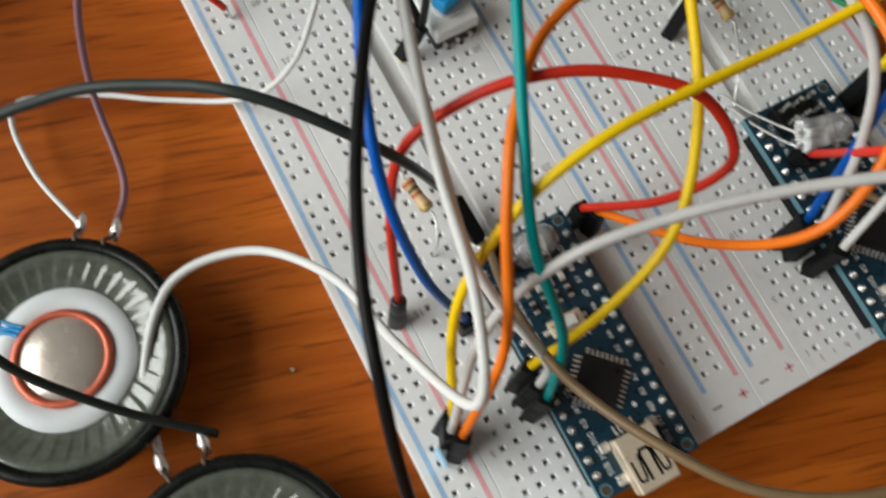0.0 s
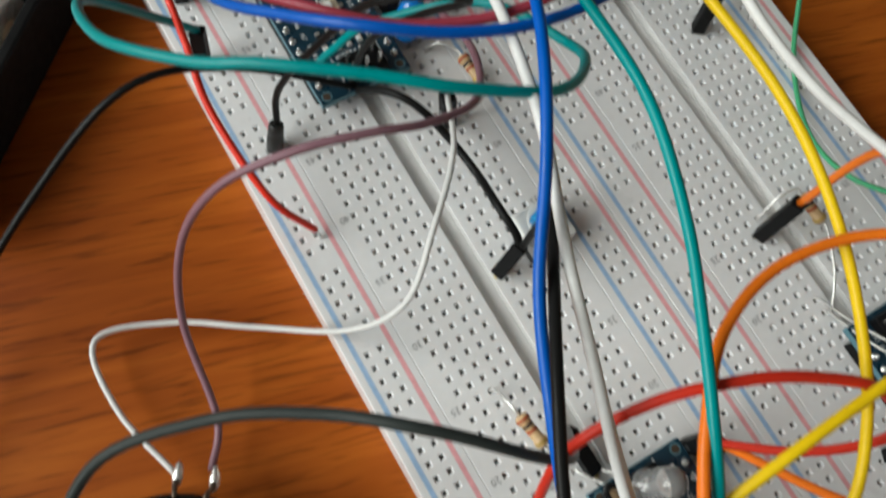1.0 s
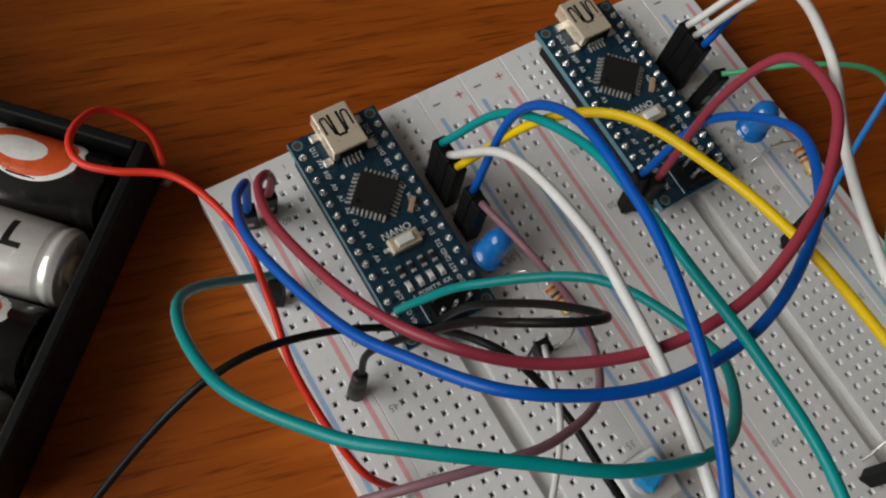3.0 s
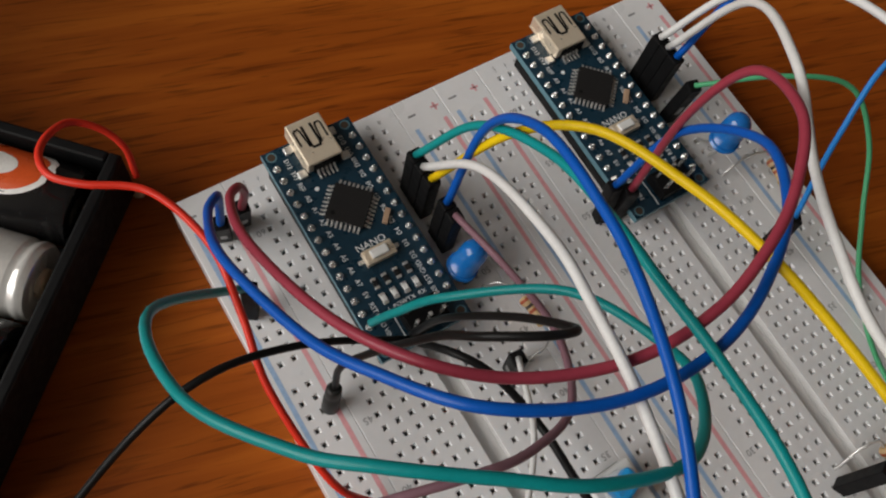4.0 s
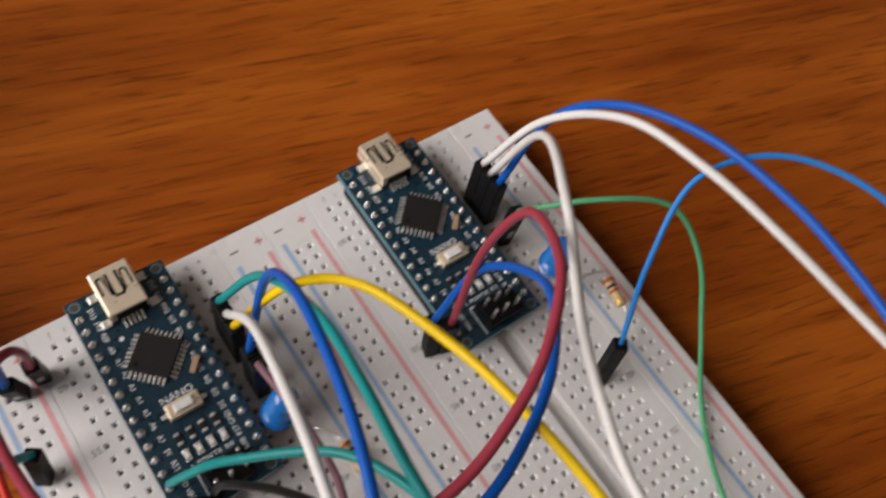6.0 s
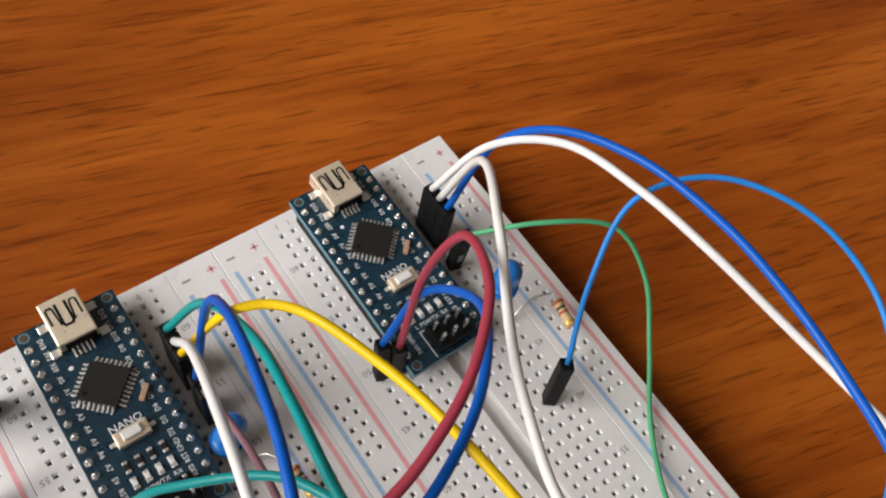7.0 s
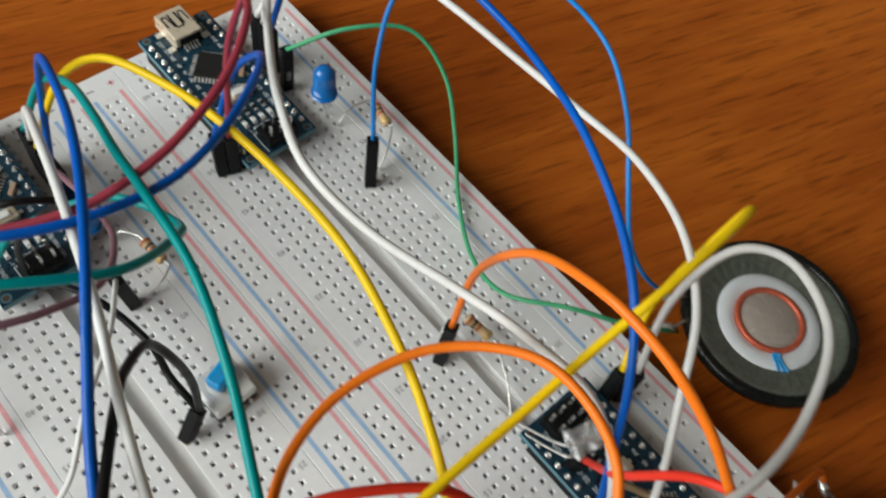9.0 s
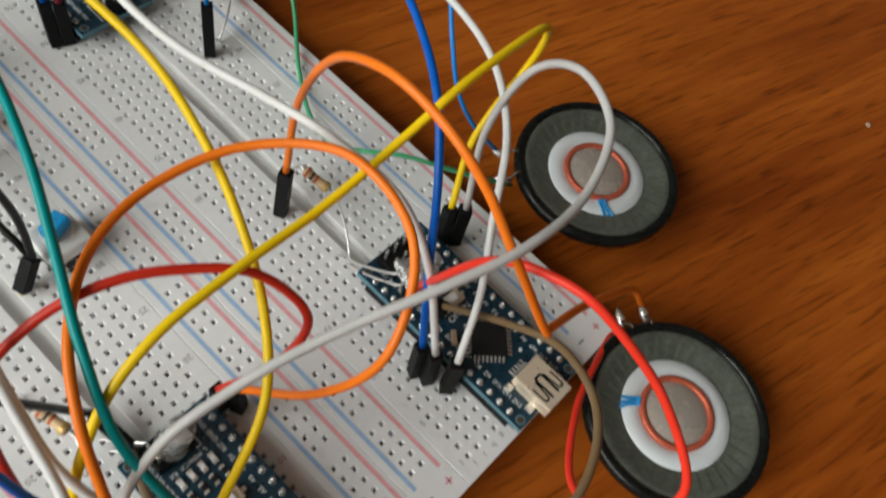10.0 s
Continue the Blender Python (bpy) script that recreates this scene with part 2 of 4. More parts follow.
table = thing("table", (0, 0, -760), "reddish-brown varnished wooden table with streaky grain", "table")
part("tabletop", box(-700, -500, 730, 800, 650, 760, 4), WOOD, table)
for lx, ly in ((-640, -440), (740, -440), (-640, 590), (740, 590)):
    part("leg", box(lx - 30, ly - 30, 0, lx + 30, ly + 30, 730, 3), WOOD, table)

# ---- breadboards ----
TOP, W, LEN, PITCH = 8.5, 54.6, 165.1, 2.54
COL = dict(zip("jihgf", (13.33, 15.87, 18.41, 20.95, 23.49))) | dict(zip("edcba", (31.11, 33.65, 36.19, 38.73, 41.27)))
RAIL_L, RAIL_R = (3.46, 5.95), (48.66, 51.22)


def row_y(n):
    return 3.81 + PITCH * (n - 1)


Y0, Y1 = -0.2, 165.8


def strip(x0, x1, xs, ys, groove=None):
    """A plastic strip whose square contact holes are sunk into it."""
    half, inner, c = 0.54, 0.31, 0.12
    verts, faces, kinds = [], [], []

    def quad(a, b, d, e, k=0):
        i = len(verts)
        verts.extend((a, b, d, e))
        faces.append((i, i + 1, i + 2, i + 3))
        kinds.append(k)

    cx = sorted([x0 + c, x1 - c] + [x + s * half for x in xs for s in (-1, 1)] + list(groove or ()))
    cy = sorted([Y0 + c, Y1 - c] + [y + s * half for y in ys for s in (-1, 1)])
    hx, hy = {round(x - half, 4): x for x in xs}, {round(y - half, 4): y for y in ys}
    z = TOP
    for a, b in zip(cx, cx[1:]):
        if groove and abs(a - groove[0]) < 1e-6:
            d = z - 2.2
            # groove floor and walls carry shade in their colour
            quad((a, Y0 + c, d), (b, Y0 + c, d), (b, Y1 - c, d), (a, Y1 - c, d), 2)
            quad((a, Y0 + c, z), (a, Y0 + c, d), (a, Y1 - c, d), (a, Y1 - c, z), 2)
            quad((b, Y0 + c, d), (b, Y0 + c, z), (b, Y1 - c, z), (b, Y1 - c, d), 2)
            continue
        run = None
        for e, g in zip(cy, cy[1:]):
            if round(a, 4) in hx and round(e, 4) in hy:
                x, y = hx[round(a, 4)], hy[round(e, 4)]
                sq = [(-1, -1), (1, -1), (1, 1), (-1, 1)]
                for (p, q), (r, s) in zip(sq, sq[1:] + sq[:1]):
                    o1, o2 = (x + p * half, y + q * half, z), (x + r * half, y + s * half, z)
                    i1, i2 = (x + p * inner, y + q * inner, z - 0.45), (x + r * inner, y + s * inner, z - 0.45)
                    j1, j2 = (*i1[:2], z - 1.0), (*i2[:2], z - 1.0)
                    b1, b2 = (*i1[:2], z - 4.5), (*i2[:2], z - 4.5)
                    quad(o1, o2, i2, i1)
                    quad(i1, i2, j2, j1)
                    quad(j1, j2, b2, b1, 1)
                quad(*((x + p * inner, y + q * inner, z - 4.5) for p, q in sq), 1)
            else:
                quad((a, e, z), (b, e, z), (b, g, z), (a, g, z))
    lo, hi = (x0, Y0, x1, Y1), (x0 + c, Y0 + c, x1 - c, Y1 - c)
    out = [(lo[0], lo[1]), (lo[2], lo[1]), (lo[2], lo[3]), (lo[0], lo[3])]
    inn = [(hi[0], hi[1]), (hi[2], hi[1]), (hi[2], hi[3]), (hi[0], hi[3])]
    for i in range(4):
        k = (i + 1) % 4
        quad((*out[i], z - c), (*out[k], z - c), (*inn[k], z), (*inn[i], z))
        quad((*out[i], 0), (*out[k], 0), (*out[k], z - c), (*out[i], z - c))
    quad(*((*p, 0) for p in out[::-1]))
    return verts, faces, kinds


def breadboard(outer):
    b = thing("breadboard", (0, 0, 0), "white solderless breadboard with red and blue rail lines", "breadboard", "breadboards side by side")
    rows = [row_y(n) for n in range(1, 64)]
    rail_rows = [row_y(n) for n in range(3, 62) if (n - 3) % 6 != 5]
    mats = (ABS, CLIP, ABS_SHADED)
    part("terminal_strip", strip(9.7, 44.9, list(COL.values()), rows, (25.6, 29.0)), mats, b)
    part("power_rail", strip(0.0, 9.68, RAIL_L, rail_rows), mats, b)
    part("power_rail", strip(44.92, outer, RAIL_R, rail_rows), mats, b)
    z = TOP + 0.004
    for x, m in ((1.75, PRINT_BLUE), (8.0, PRINT_RED), (46.95, PRINT_BLUE), (53.3, PRINT_RED)):
        part("rail_line", box(x - 0.42, 6.2, z - 0.02, x + 0.42, LEN - 6.2, z + 0.012), m, b)
    for x, m, ch in ((2.3, PRINT_GREY, "-"), (7.4, PRINT_RED, "+"), (47.6, PRINT_GREY, "-"), (52.7, PRINT_RED, "+")):
        for y in (3.2, LEN - 3.2):
            bm = box(x - 0.85, y - 0.22, z - 0.02, x + 0.85, y + 0.22, z + 0.012)
            if ch == "+":
                box(x - 0.22, y - 0.85, z - 0.02, x + 0.22, y + 0.85, z + 0.012, bm=bm)
            part("plus_sign" if ch == "+" else "minus_sign", bm, m, b)
    for n in (1, 5, 10, 15, 20, 25, 30, 35, 40, 45, 50, 55, 60):
        for x in (11.5, 43.2):
            letters(str(n), 1.75, (x, row_y(n), z + 0.01), 180, PRINT_GREY, b, "row_number")
    for ch, x in COL.items():
        for y in (1.75, LEN - 1.75):
            letters(ch, 1.7, (x, y, z + 0.01), 180, PRINT_GREY, b, "column_letter")
    return b


breadboard(54.55)
breadboard(55.5).matrix_world = pose(W * MM, 0, 0)

# ---- microcontroller boards ----
LEFT_PINS = "D13 3V3 REF A0 A1 A2 A3 A4 A5 A6 A7 5V RST GND VIN".split()
RIGHT_PINS = "D12 D11 D10 D9 D8 D7 D6 D5 D4 D3 D2 GND RST RX0 TX1".split()
PCB_Z = 4.6


def controller(x, y, turn):
    """A small board with its socket at its +y end."""
    n = thing("microcontroller_board", (0, 0, 0), "small blue microcontroller board with mini socket, plugged into the breadboard", "circuit board", "microcontroller boards")
    t = PCB_Z
    pcb = box(-8.9, -21.6, t - 1.55, 8.9, 21.6, t, 0.12)
    p = part("circuit_board", pcb, (PCB, PCB_EDGE), n)
    for f in p.data.polygons:
        f.material_index = 0 if abs(f.normal.z) > 0.6 else 1
    for sx in (-7.62, 7.62):
        part("pin_header", box(sx - 1.2, -19.05, 0.35, sx + 1.2, 19.05, t - 1.6, 0.25), BLACK, n)
        for k in range(15):
            yy = 17.78 - PITCH * k
            part("solder_joint", lathe([(0.74, t + 0.01), (0.68, t + 0.12), (0.42, t + 0.35), (0.3, t + 0.9), (0.1, t + 1.05)], 8, at=(sx, yy, 0)), JOINT, n, smooth=True)
            part("pin", box(sx - 0.3, yy - 0.3, -3.5, sx + 0.3, yy + 0.3, 0.4), GOLD, n)
            name = (LEFT_PINS if sx < 0 else RIGHT_PINS)[k]
            letters(name, 1.3, (sx * 0.715, yy, t + 0.02), -90 if sx < 0 else 90, SILK, n, "pin_label", wide=0.9)
    for hx in (-7.4, 7.4):
        for hy in (20.3, -20.3):
            ring = part("mounting_hole", lathe([(1.0, t + 0.005), (0.98, t + 0.03), (0.76, t + 0.03), (0.74, t + 0.01)], 18, at=(hx, hy, 0)), PCB_EDGE, n, "drilled mounting hole")
            part("bore", lathe([(0.74, t + 0.034), (0.1, t + 0.033)], 18, at=(hx, hy, 0)), TARNISH, ring)
    # mini socket: folded shell with stamped slots, open lip towards the chip
    s = box(-3.3, 14.2, t + 0.55, 3.6, 23.2, t + 3.35, 0.3)
    box(-3.35, 15.6, t + 0.03, 3.65, 23.2, t + 0.75, 0.15, bm=s)
    shell = part("socket", s, STEEL, n, "shiny metal mini socket shell")
    part("socket_mouth", box(-2.7, 23.17, t + 0.7, 3.0, 23.25, t + 2.9, 0.02), BLACK, shell)
    part("socket_slot", box(-2.2, 14.05, t + 0.15, 3.2, 14.24, t + 2.8, 0.03), BLACK, shell)
    z1 = t + 3.375
    fork = ((-2.6, 17.6), (-2.6, 20.4), (-2.35, 20.8), (-1.75, 20.8), (-1.5, 20.4), (-1.2, 17.0))
    cup = ((-0.85, 20.9), (-0.85, 17.0), (-0.6, 16.5), (0.6, 16.5), (0.85, 17.0), (0.85, 20.9))
    for pts, fat in ((fork, 0.18), (cup, 0.24), ([(-px, py) for px, py in fork], 0.17)):
        f = bmesh.new()
        for a, b in zip(pts, pts[1:]):
            d = (Vector(b) - Vector(a)).normalized() * fat
            o = Vector((-d.y, d.x))
            vs = [f.verts.new((*(Vector(q) + s1 * d + s2 * o + Vector((0.15, 0.7))), z1)) for q, s1, s2 in ((a, -1, -1), (b, 1, -1), (b, 1, 1), (a, -1, 1))]
            f.faces.new(vs)
        part("stamped_slot", f, BLACK, shell)
    for k in range(5):
        l = box(-1.63 + 0.8 * k, 12.5, t + 0.02, -1.27 + 0.8 * k, 13.9, t + 0.3, 0.06)
        box(-1.63 + 0.8 * k, 13.6, t + 0.2, -1.27 + 0.8 * k, 14.3, t + 1.0, 0.06, bm=l)
        part("socket_lead", l, TIN, n)
    for sx in (-1, 1):
        for yy in (14.7, 20.1):
            part("socket_tab", box(0.15 + sx * 4.3 - 0.85, yy - 0.8, t + 0.01, 0.15 + sx * 4.3 + 0.85, yy + 0.8, t + 0.55, 0.2), TIN, n)
    # square chip set cornerwise
    m = Matrix.Translation((0.1, 5.5, 0)) @ Matrix.Rotation(radians(45), 4, "Z")
    c = box(-3.5, -3.5, t + 0.15, 3.5, 3.5, t + 1.15, 0.12)
    c.transform(m)
    chip = part("chip", c, CHIP, n)
    part("pin_one_dimple", lathe([(0.42, t + 1.152), (0.05, t + 1.153)], 12, at=(-3.2, 5.5, 0)), BLACK, chip)
    for side in range(4):
        for k in range(8):
            y0, y1 = -2.8 + 0.8 * k - 0.2, -2.8 + 0.8 * k + 0.2
            l = box(3.85, y0, t + 0.02, 4.65, y1, t + 0.26, 0.05)
            box(3.45, y0, t + 0.42, 3.95, y1, t + 0.66, 0.05, bm=l)
            box(3.78, y0, t + 0.1, 3.98, y1, t + 0.6, 0.04, bm=l)
            l.transform(m @ Matrix.Rotation(radians(90 * side), 4, "Z"))
            part("chip_lead", l, TIN, chip)
    # push button
    b = part("push_button", box(-2.75, -6.15, t + 0.02, 3.05, -3.35, t + 1.4, 0.2), STEEL, n, "small reset push button")
    part("button_plate", box(-2.35, -5.8, t + 1.38, 2.65, -3.7, t + 1.48, 0.04), STEEL, b)
    part("button_cap", box(-1.5, -5.6, t + 1.46, 1.8, -3.95, t + 2.1, 0.25), WHITE_PL, b)
    for sx in (-1, 1):
        part("button_foot", box(0.15 + sx * 3.35 - 0.6, -5.15, t + 0.01, 0.15 + sx * 3.35 + 0.6, -4.35, t + 0.35, 0.1), TIN, b)
    letters("NANO", 1.9, (0.0, -2.3, t + 0.03), 0, SILK, n, "board_name")
    # rows of small chip parts
    for k in range(4):
        xx = -3.1 + 2.13 * k
        r = part("chip_resistor", box(xx - 0.42, -9.9, t + 0.02, xx + 0.42, -8.5, t + 0.45, 0.06), CHIP, n)
        for yy in (-10.0, -8.4):
            part("end_cap", box(xx - 0.45, yy - 0.26, t + 0.01, xx + 0.45, yy + 0.26, t + 0.47, 0.05), TIN, r)
        d = part("indicator", box(xx - 0.45, -12.7, t + 0.02, xx + 0.45, -11.6, t + 0.6, 0.1), WHITE_PL, n)
        for yy in (-12.9, -11.4):
            part("end_cap", box(xx - 0.5, yy - 0.3, t + 0.01, xx + 0.5, yy + 0.3, t + 0.35, 0.05), TIN, d)
    for k, nm in enumerate(("L", "POW", "TX", "RX")):
        letters(nm, 1.15, (-3.1 + 2.13 * k, -14.2, t + 0.03), 0, SILK, n, "part_label")
    o = box(-0.5, -1.5, t + 0.02, 0.5, 1.5, t + 0.8, 0.12)
    o.transform(Matrix.Translation((4.9, 0.8, 0)) @ Matrix.Rotation(radians(-42), 4, "Z"))
    part("resonator", o, CERAMIC, n, "tan ceramic resonator")
    part("silk_dot", lathe([(0.42, t + 0.02), (0.05, t + 0.025)], 12, at=(-3.2, 11.2, 0)), SILK, n)
    # six-pin block at the far end, with its printed outline
    blk = box(-2.6, -20.7, t + 0.02, 4.9, -15.6, t + 2.5, 0.3)
    blk = part("pin_block", blk, BLACK, n)
    for k in range(3):
        for yy in (-19.4, -16.85):
            part("pin", box(-1.4 + PITCH * k - 0.3, yy - 0.3, t + 2.4, -1.4 + PITCH * k + 0.3, yy + 0.3, t + 5.6, 0.1), JOINT, blk)
    for x0, y0, x1, y1 in ((-3.3, -21.0, -3.1, -15.4), (-3.3, -15.4, -2.2, -15.2)):
        part("printed_outline", box(x0, y0, t + 0.005, x1, y1, t + 0.02), SILK, n)
    n.matrix_world = pose(x * MM, y * MM, TOP * MM, 0, 0, turn)
    return n


nano = controller(26.4, 143.51, 0)
copy_thing(nano, pose((26.03 + W) * MM, 143.51 * MM, TOP * MM))
copy_thing(nano, pose(31.11 * MM, 21.59 * MM, TOP * MM, 0, 0, 180))
copy_thing(nano, pose((31.11 + W) * MM, 21.59 * MM, TOP * MM, 0, 0, 180))


# ---- loudspeakers ----
def loudspeaker(x, y, pad_angle, spin=0.0, spread=2.9):
    s = thing("loudspeaker", (0, 0, 0), "round bare loudspeaker with clear ribbed cone and copper coil", "loudspeaker", "small loudspeakers")
    part("magnet", lathe([(1.0, -2.5), (9.3, -2.5), (9.6, -2.2), (9.6, 3.2), (9.3, 3.5), (1.0, 3.5)], 48), RUBBER, s, "flat round magnet under the frame")
    part("frame", lathe([(9.0, 3.0), (13.0, 3.2), (17.6, 4.8), (19.2, 5.4), (19.75, 6.0), (19.8, 7.3), (19.4, 8.0), (18.6, 8.25), (17.8, 8.0), (17.5, 7.3), (17.4, 6.0)], 72), RUBBER, s, "glossy black rim", smooth=True)

    def ribs(r, a):
        fade = max(0, 1 - abs(r - 14.0) / 3.0)
        return (0.2 * abs(math.sin(18 * a + (r - 12) * 0.35)) ** 18 * (0.7 + 0.3 * math.sin(3 * a + 1)) + 0.05 * math.sin(36 * a + (r - 12) * 0.7)) * fade

    part("cone", lathe([(17.7, 7.4), (17.4, 7.7), (16.9, 7.8), (16.2, 7.7), (15.4, 7.4), (14.6, 7.1), (13.6, 6.8), (12.6, 6.5), (11.6, 6.3), (10.6, 6.2)], 480, wob=ribs), CONE, s, "grey see-through ribbed film", smooth=True)
    part("ring", lathe([(11.6, 6.4), (11.45, 6.6), (9.6, 6.75), (8.0, 6.75), (7.8, 6.5)], 64), RING_W, s, "white paper ring", smooth=True)
    part("coil", lathe([(7.9, 6.5), (7.9, 7.2), (7.7, 7.45), (7.2, 7.5), (6.8, 7.4), (6.65, 7.1), (6.6, 6.6)], 64), COPPER, s, "copper-red voice coil", smooth=True)
    part("dome", lathe([(6.7, 6.9), (6.3, 7.15), (5.0, 7.6), (3.4, 7.95), (1.8, 8.15), (0.3, 8.2)], 56), DOME, s, "pale shiny dome", smooth=True)
    ink = bmesh.new()
    for k, (y0, y1) in enumerate(((-0.7, 0.1), (0.0, 0.9), (0.8, 1.5))):
        tube([(7.9, y0 * 0.7, 7.3), (8.5, y0, 6.82), (10.0, (y0 + y1) / 2 + 0.1, 6.78), (11.7, y1 + 0.4 * k, 6.62)], 0.34, 6, bm=ink)
    ink.transform(Matrix.Rotation(radians(spin), 4, "Z"))
    part("ink_mark", ink, INK, s, "smeared blue ink stroke")
    rot = Matrix.Rotation(radians(pad_angle), 4, "Z")
    for k, yy in ((0, -spread), (1, spread)):
        leg = tube([(18.9, yy * 0.8, 7.9), (19.8, yy * 0.85, 7.9), (20.8, yy, 6.6), (21.6, yy, 5.8)], 0.42, 8, 5)
        leg.transform(rot)
        leg = part("terminal_lead", leg, TARNISH, s, smooth=True)
        rng = random.Random(k + int(pad_angle))
        bl = lathe([(0.1, -2.0), (0.55, -1.7), (0.75, -0.9), (0.95, -0.1), (0.8, 0.7), (0.5, 1.5), (0.1, 2.0)], 10)
        for v in bl.verts:
            v.co *= rng.uniform(0.82, 1.18)
        bl.transform(rot @ Matrix.Translation((22.4, yy, 5.4)) @ Matrix.Rotation(radians(78), 4, "Y"))
        part("solder_blob", bl, TIN, leg, smooth=True)
    s.matrix_world = pose(x * MM, y * MM, 2.5 * MM) @ Matrix.Diagonal((0.985, 0.985, 1, 1))
    return s


loudspeaker(-41.5, 58.2, 55, 122)
loudspeaker(-31.1, 14.4, 90, 160, 3.5)
loudspeaker(137.8, 27.0, 135, 226, 3.6)
loudspeaker(104.5, -19.8, 60, 119)


# ---- battery holder ----
def battery_holder():
    h = thing("battery_holder", (0, 0, 0), "black plastic holder with four small cylindrical cells", "battery holder")
    tray = box(-62, 0, 0, 0, 60, 1.6)
    part("tray", tray, BLACK, h)
    for y0, y1 in ((0, 2.2), (57.8, 60)):
        part("side_wall", box(-62, y0, 1.6, 0, y1, 15.0, 0.5), BLACK, h)
    for x0, x1 in ((-62, -59.8), (-2.2, 0)):
        part("side_wall", box(x0, 2.2, 1.6, x1, 57.8, 15.0, 0.5), BLACK, h)
    for k in range(1, 4):
        part("divider", box(-2.2 - 14.4 * k - 0.4, 2.2, 1.6, -2.2 - 14.4 * k + 0.4, 57.8, 6.0), BLACK, h)
    for k in range(4):
        x = -9.4 - 14.4 * k
        for y0, y1 in ((2.3, 4.0), (56.0, 57.7)):
            sp = []
            for i in range(36):
                a = i * 0.9
                sp.append((x + 2.6 * math.cos(a) * (1 - i / 60), y0 + (y1 - y0) * i / 35 * 1.0, 9.0 + 2.6 * math.sin(a) * (1 - i / 60)))
            part("contact_spring", tube(sp, 0.3, 6, 1), STEEL, h)
    for y in (12, 30, 48):
        part("rivet", lathe([(1.3, 0.0), (1.1, 0.5), (0.3, 0.7)], 12, at=(0, 0, 0)), STEEL, h)
        o = h.children[-1]
        o.matrix_local = pose(0, y * MM, 8 * MM, 0, 90, 0)
    return h


def cell():
    c = thing("battery", (0, 0, 0), "black and silver cylindrical cell with red patch", "battery", "cells in the holder")
    for nm, y0, y1, m in (("sleeve", 0.0, 20.0, CELL_BLK), ("silver_sleeve", 20.0, 50.2, CELL_SIL)):
        far = [(7.0, y1), (7.0, y1)] if nm == "sleeve" else [(7.0, y1 - 3.4), (6.95, y1 - 3.2), (6.65, y1 - 2.6), (6.7, y1 - 2.0), (6.95, y1 - 1.5), (6.9, y1 - 0.7), (6.3, y1), (6.3, y1)]
        near = [(0.5, y0), (6.5, y0), (6.5, y0), (7.0, y0 + 0.6)] if nm == "sleeve" else [(6.0, y0), (7.0, y0), (7.0, y0)]
        b = lathe([*near, *far, (0.5, y1)], 56)
        b.transform(Matrix.Rotation(radians(-90), 4, "X"))
        part(nm, b, m, c, smooth=True)
    b = lathe([(2.7, 50.2), (2.7, 51.0), (2.4, 51.2), (0.3, 51.2)], 20)
    b.transform(Matrix.Rotation(radians(-90), 4, "X"))
    part("button_end", b, STEEL, c)

    def patch(name, y0, y1, a0, a1, material, r=7.03):
        f, seg = bmesh.new(), 14
        for i in range(seg):
            u, v = (a0 + (a1 - a0) * q / seg for q in (i, i + 1))
            f.faces.new([f.verts.new((r * math.sin(radians(w)), y, r * math.cos(radians(w)))) for w, y in ((u, y0), (v, y0), (v, y1), (u, y1))])
        part(name, f, material, c)

    def oval(name, yc, ac, ry, ra, material, r):
        f, rows, cols = bmesh.new(), 24, 10
        ring = []
        for i in range(rows + 1):
            u = -1 + 2 * i / rows
            wide = ra * math.sqrt(max(0.0004, 1 - u * u))
            ring.append([f.verts.new((r * math.sin(radians(ac + wide * q)), yc + ry * u, r * math.cos(radians(ac + wide * q)))) for q in (-1 + 2 * k / cols for k in range(cols + 1))])
        for p, q in zip(ring, ring[1:]):
            for k in range(cols):
                f.faces.new((p[k], p[k + 1], q[k + 1], q[k]))
        part(name, f, material, c)

    oval("white_oval", 12.5, 2, 8.6, 52, CELL_WHITE, 7.02)
    oval("red_oval", 12.9, 0, 7.8, 44, CELL_RED, 7.04)
    oval("white_spot", 14.5, -6, 4.6, 20, CELL_WHITE, 7.06)
    for k in range(5):
        y0 = 23.0 + 4.4 * k
        patch("printed_bar", y0, y0 + 3.2, 14, 22, CELL_BLK, 7.03)
        patch("printed_bar", y0, y0 + 1.1, -20, 14, CELL_BLK, 7.03)
        if k % 2:
            patch("printed_bar", y0 + 1.1, y0 + 2.8, -6, 2, CELL_BLK, 7.03)
    return c


HOLD = pose(-3.3 * MM, 175.0 * MM, 0, 0, 0, 44)
battery_holder().matrix_world = HOLD
for k in range(4):
    c = cell()
    ends = pose((-9.4 - 14.4 * k) * MM, 4.6 * MM, 8.9 * MM, 0, 20, 0) if k % 2 == 0 else pose((-9.4 - 14.4 * k) * MM, 55.4 * MM, 8.9 * MM, 0, -15, 180)
    c.matrix_world = HOLD @ ends


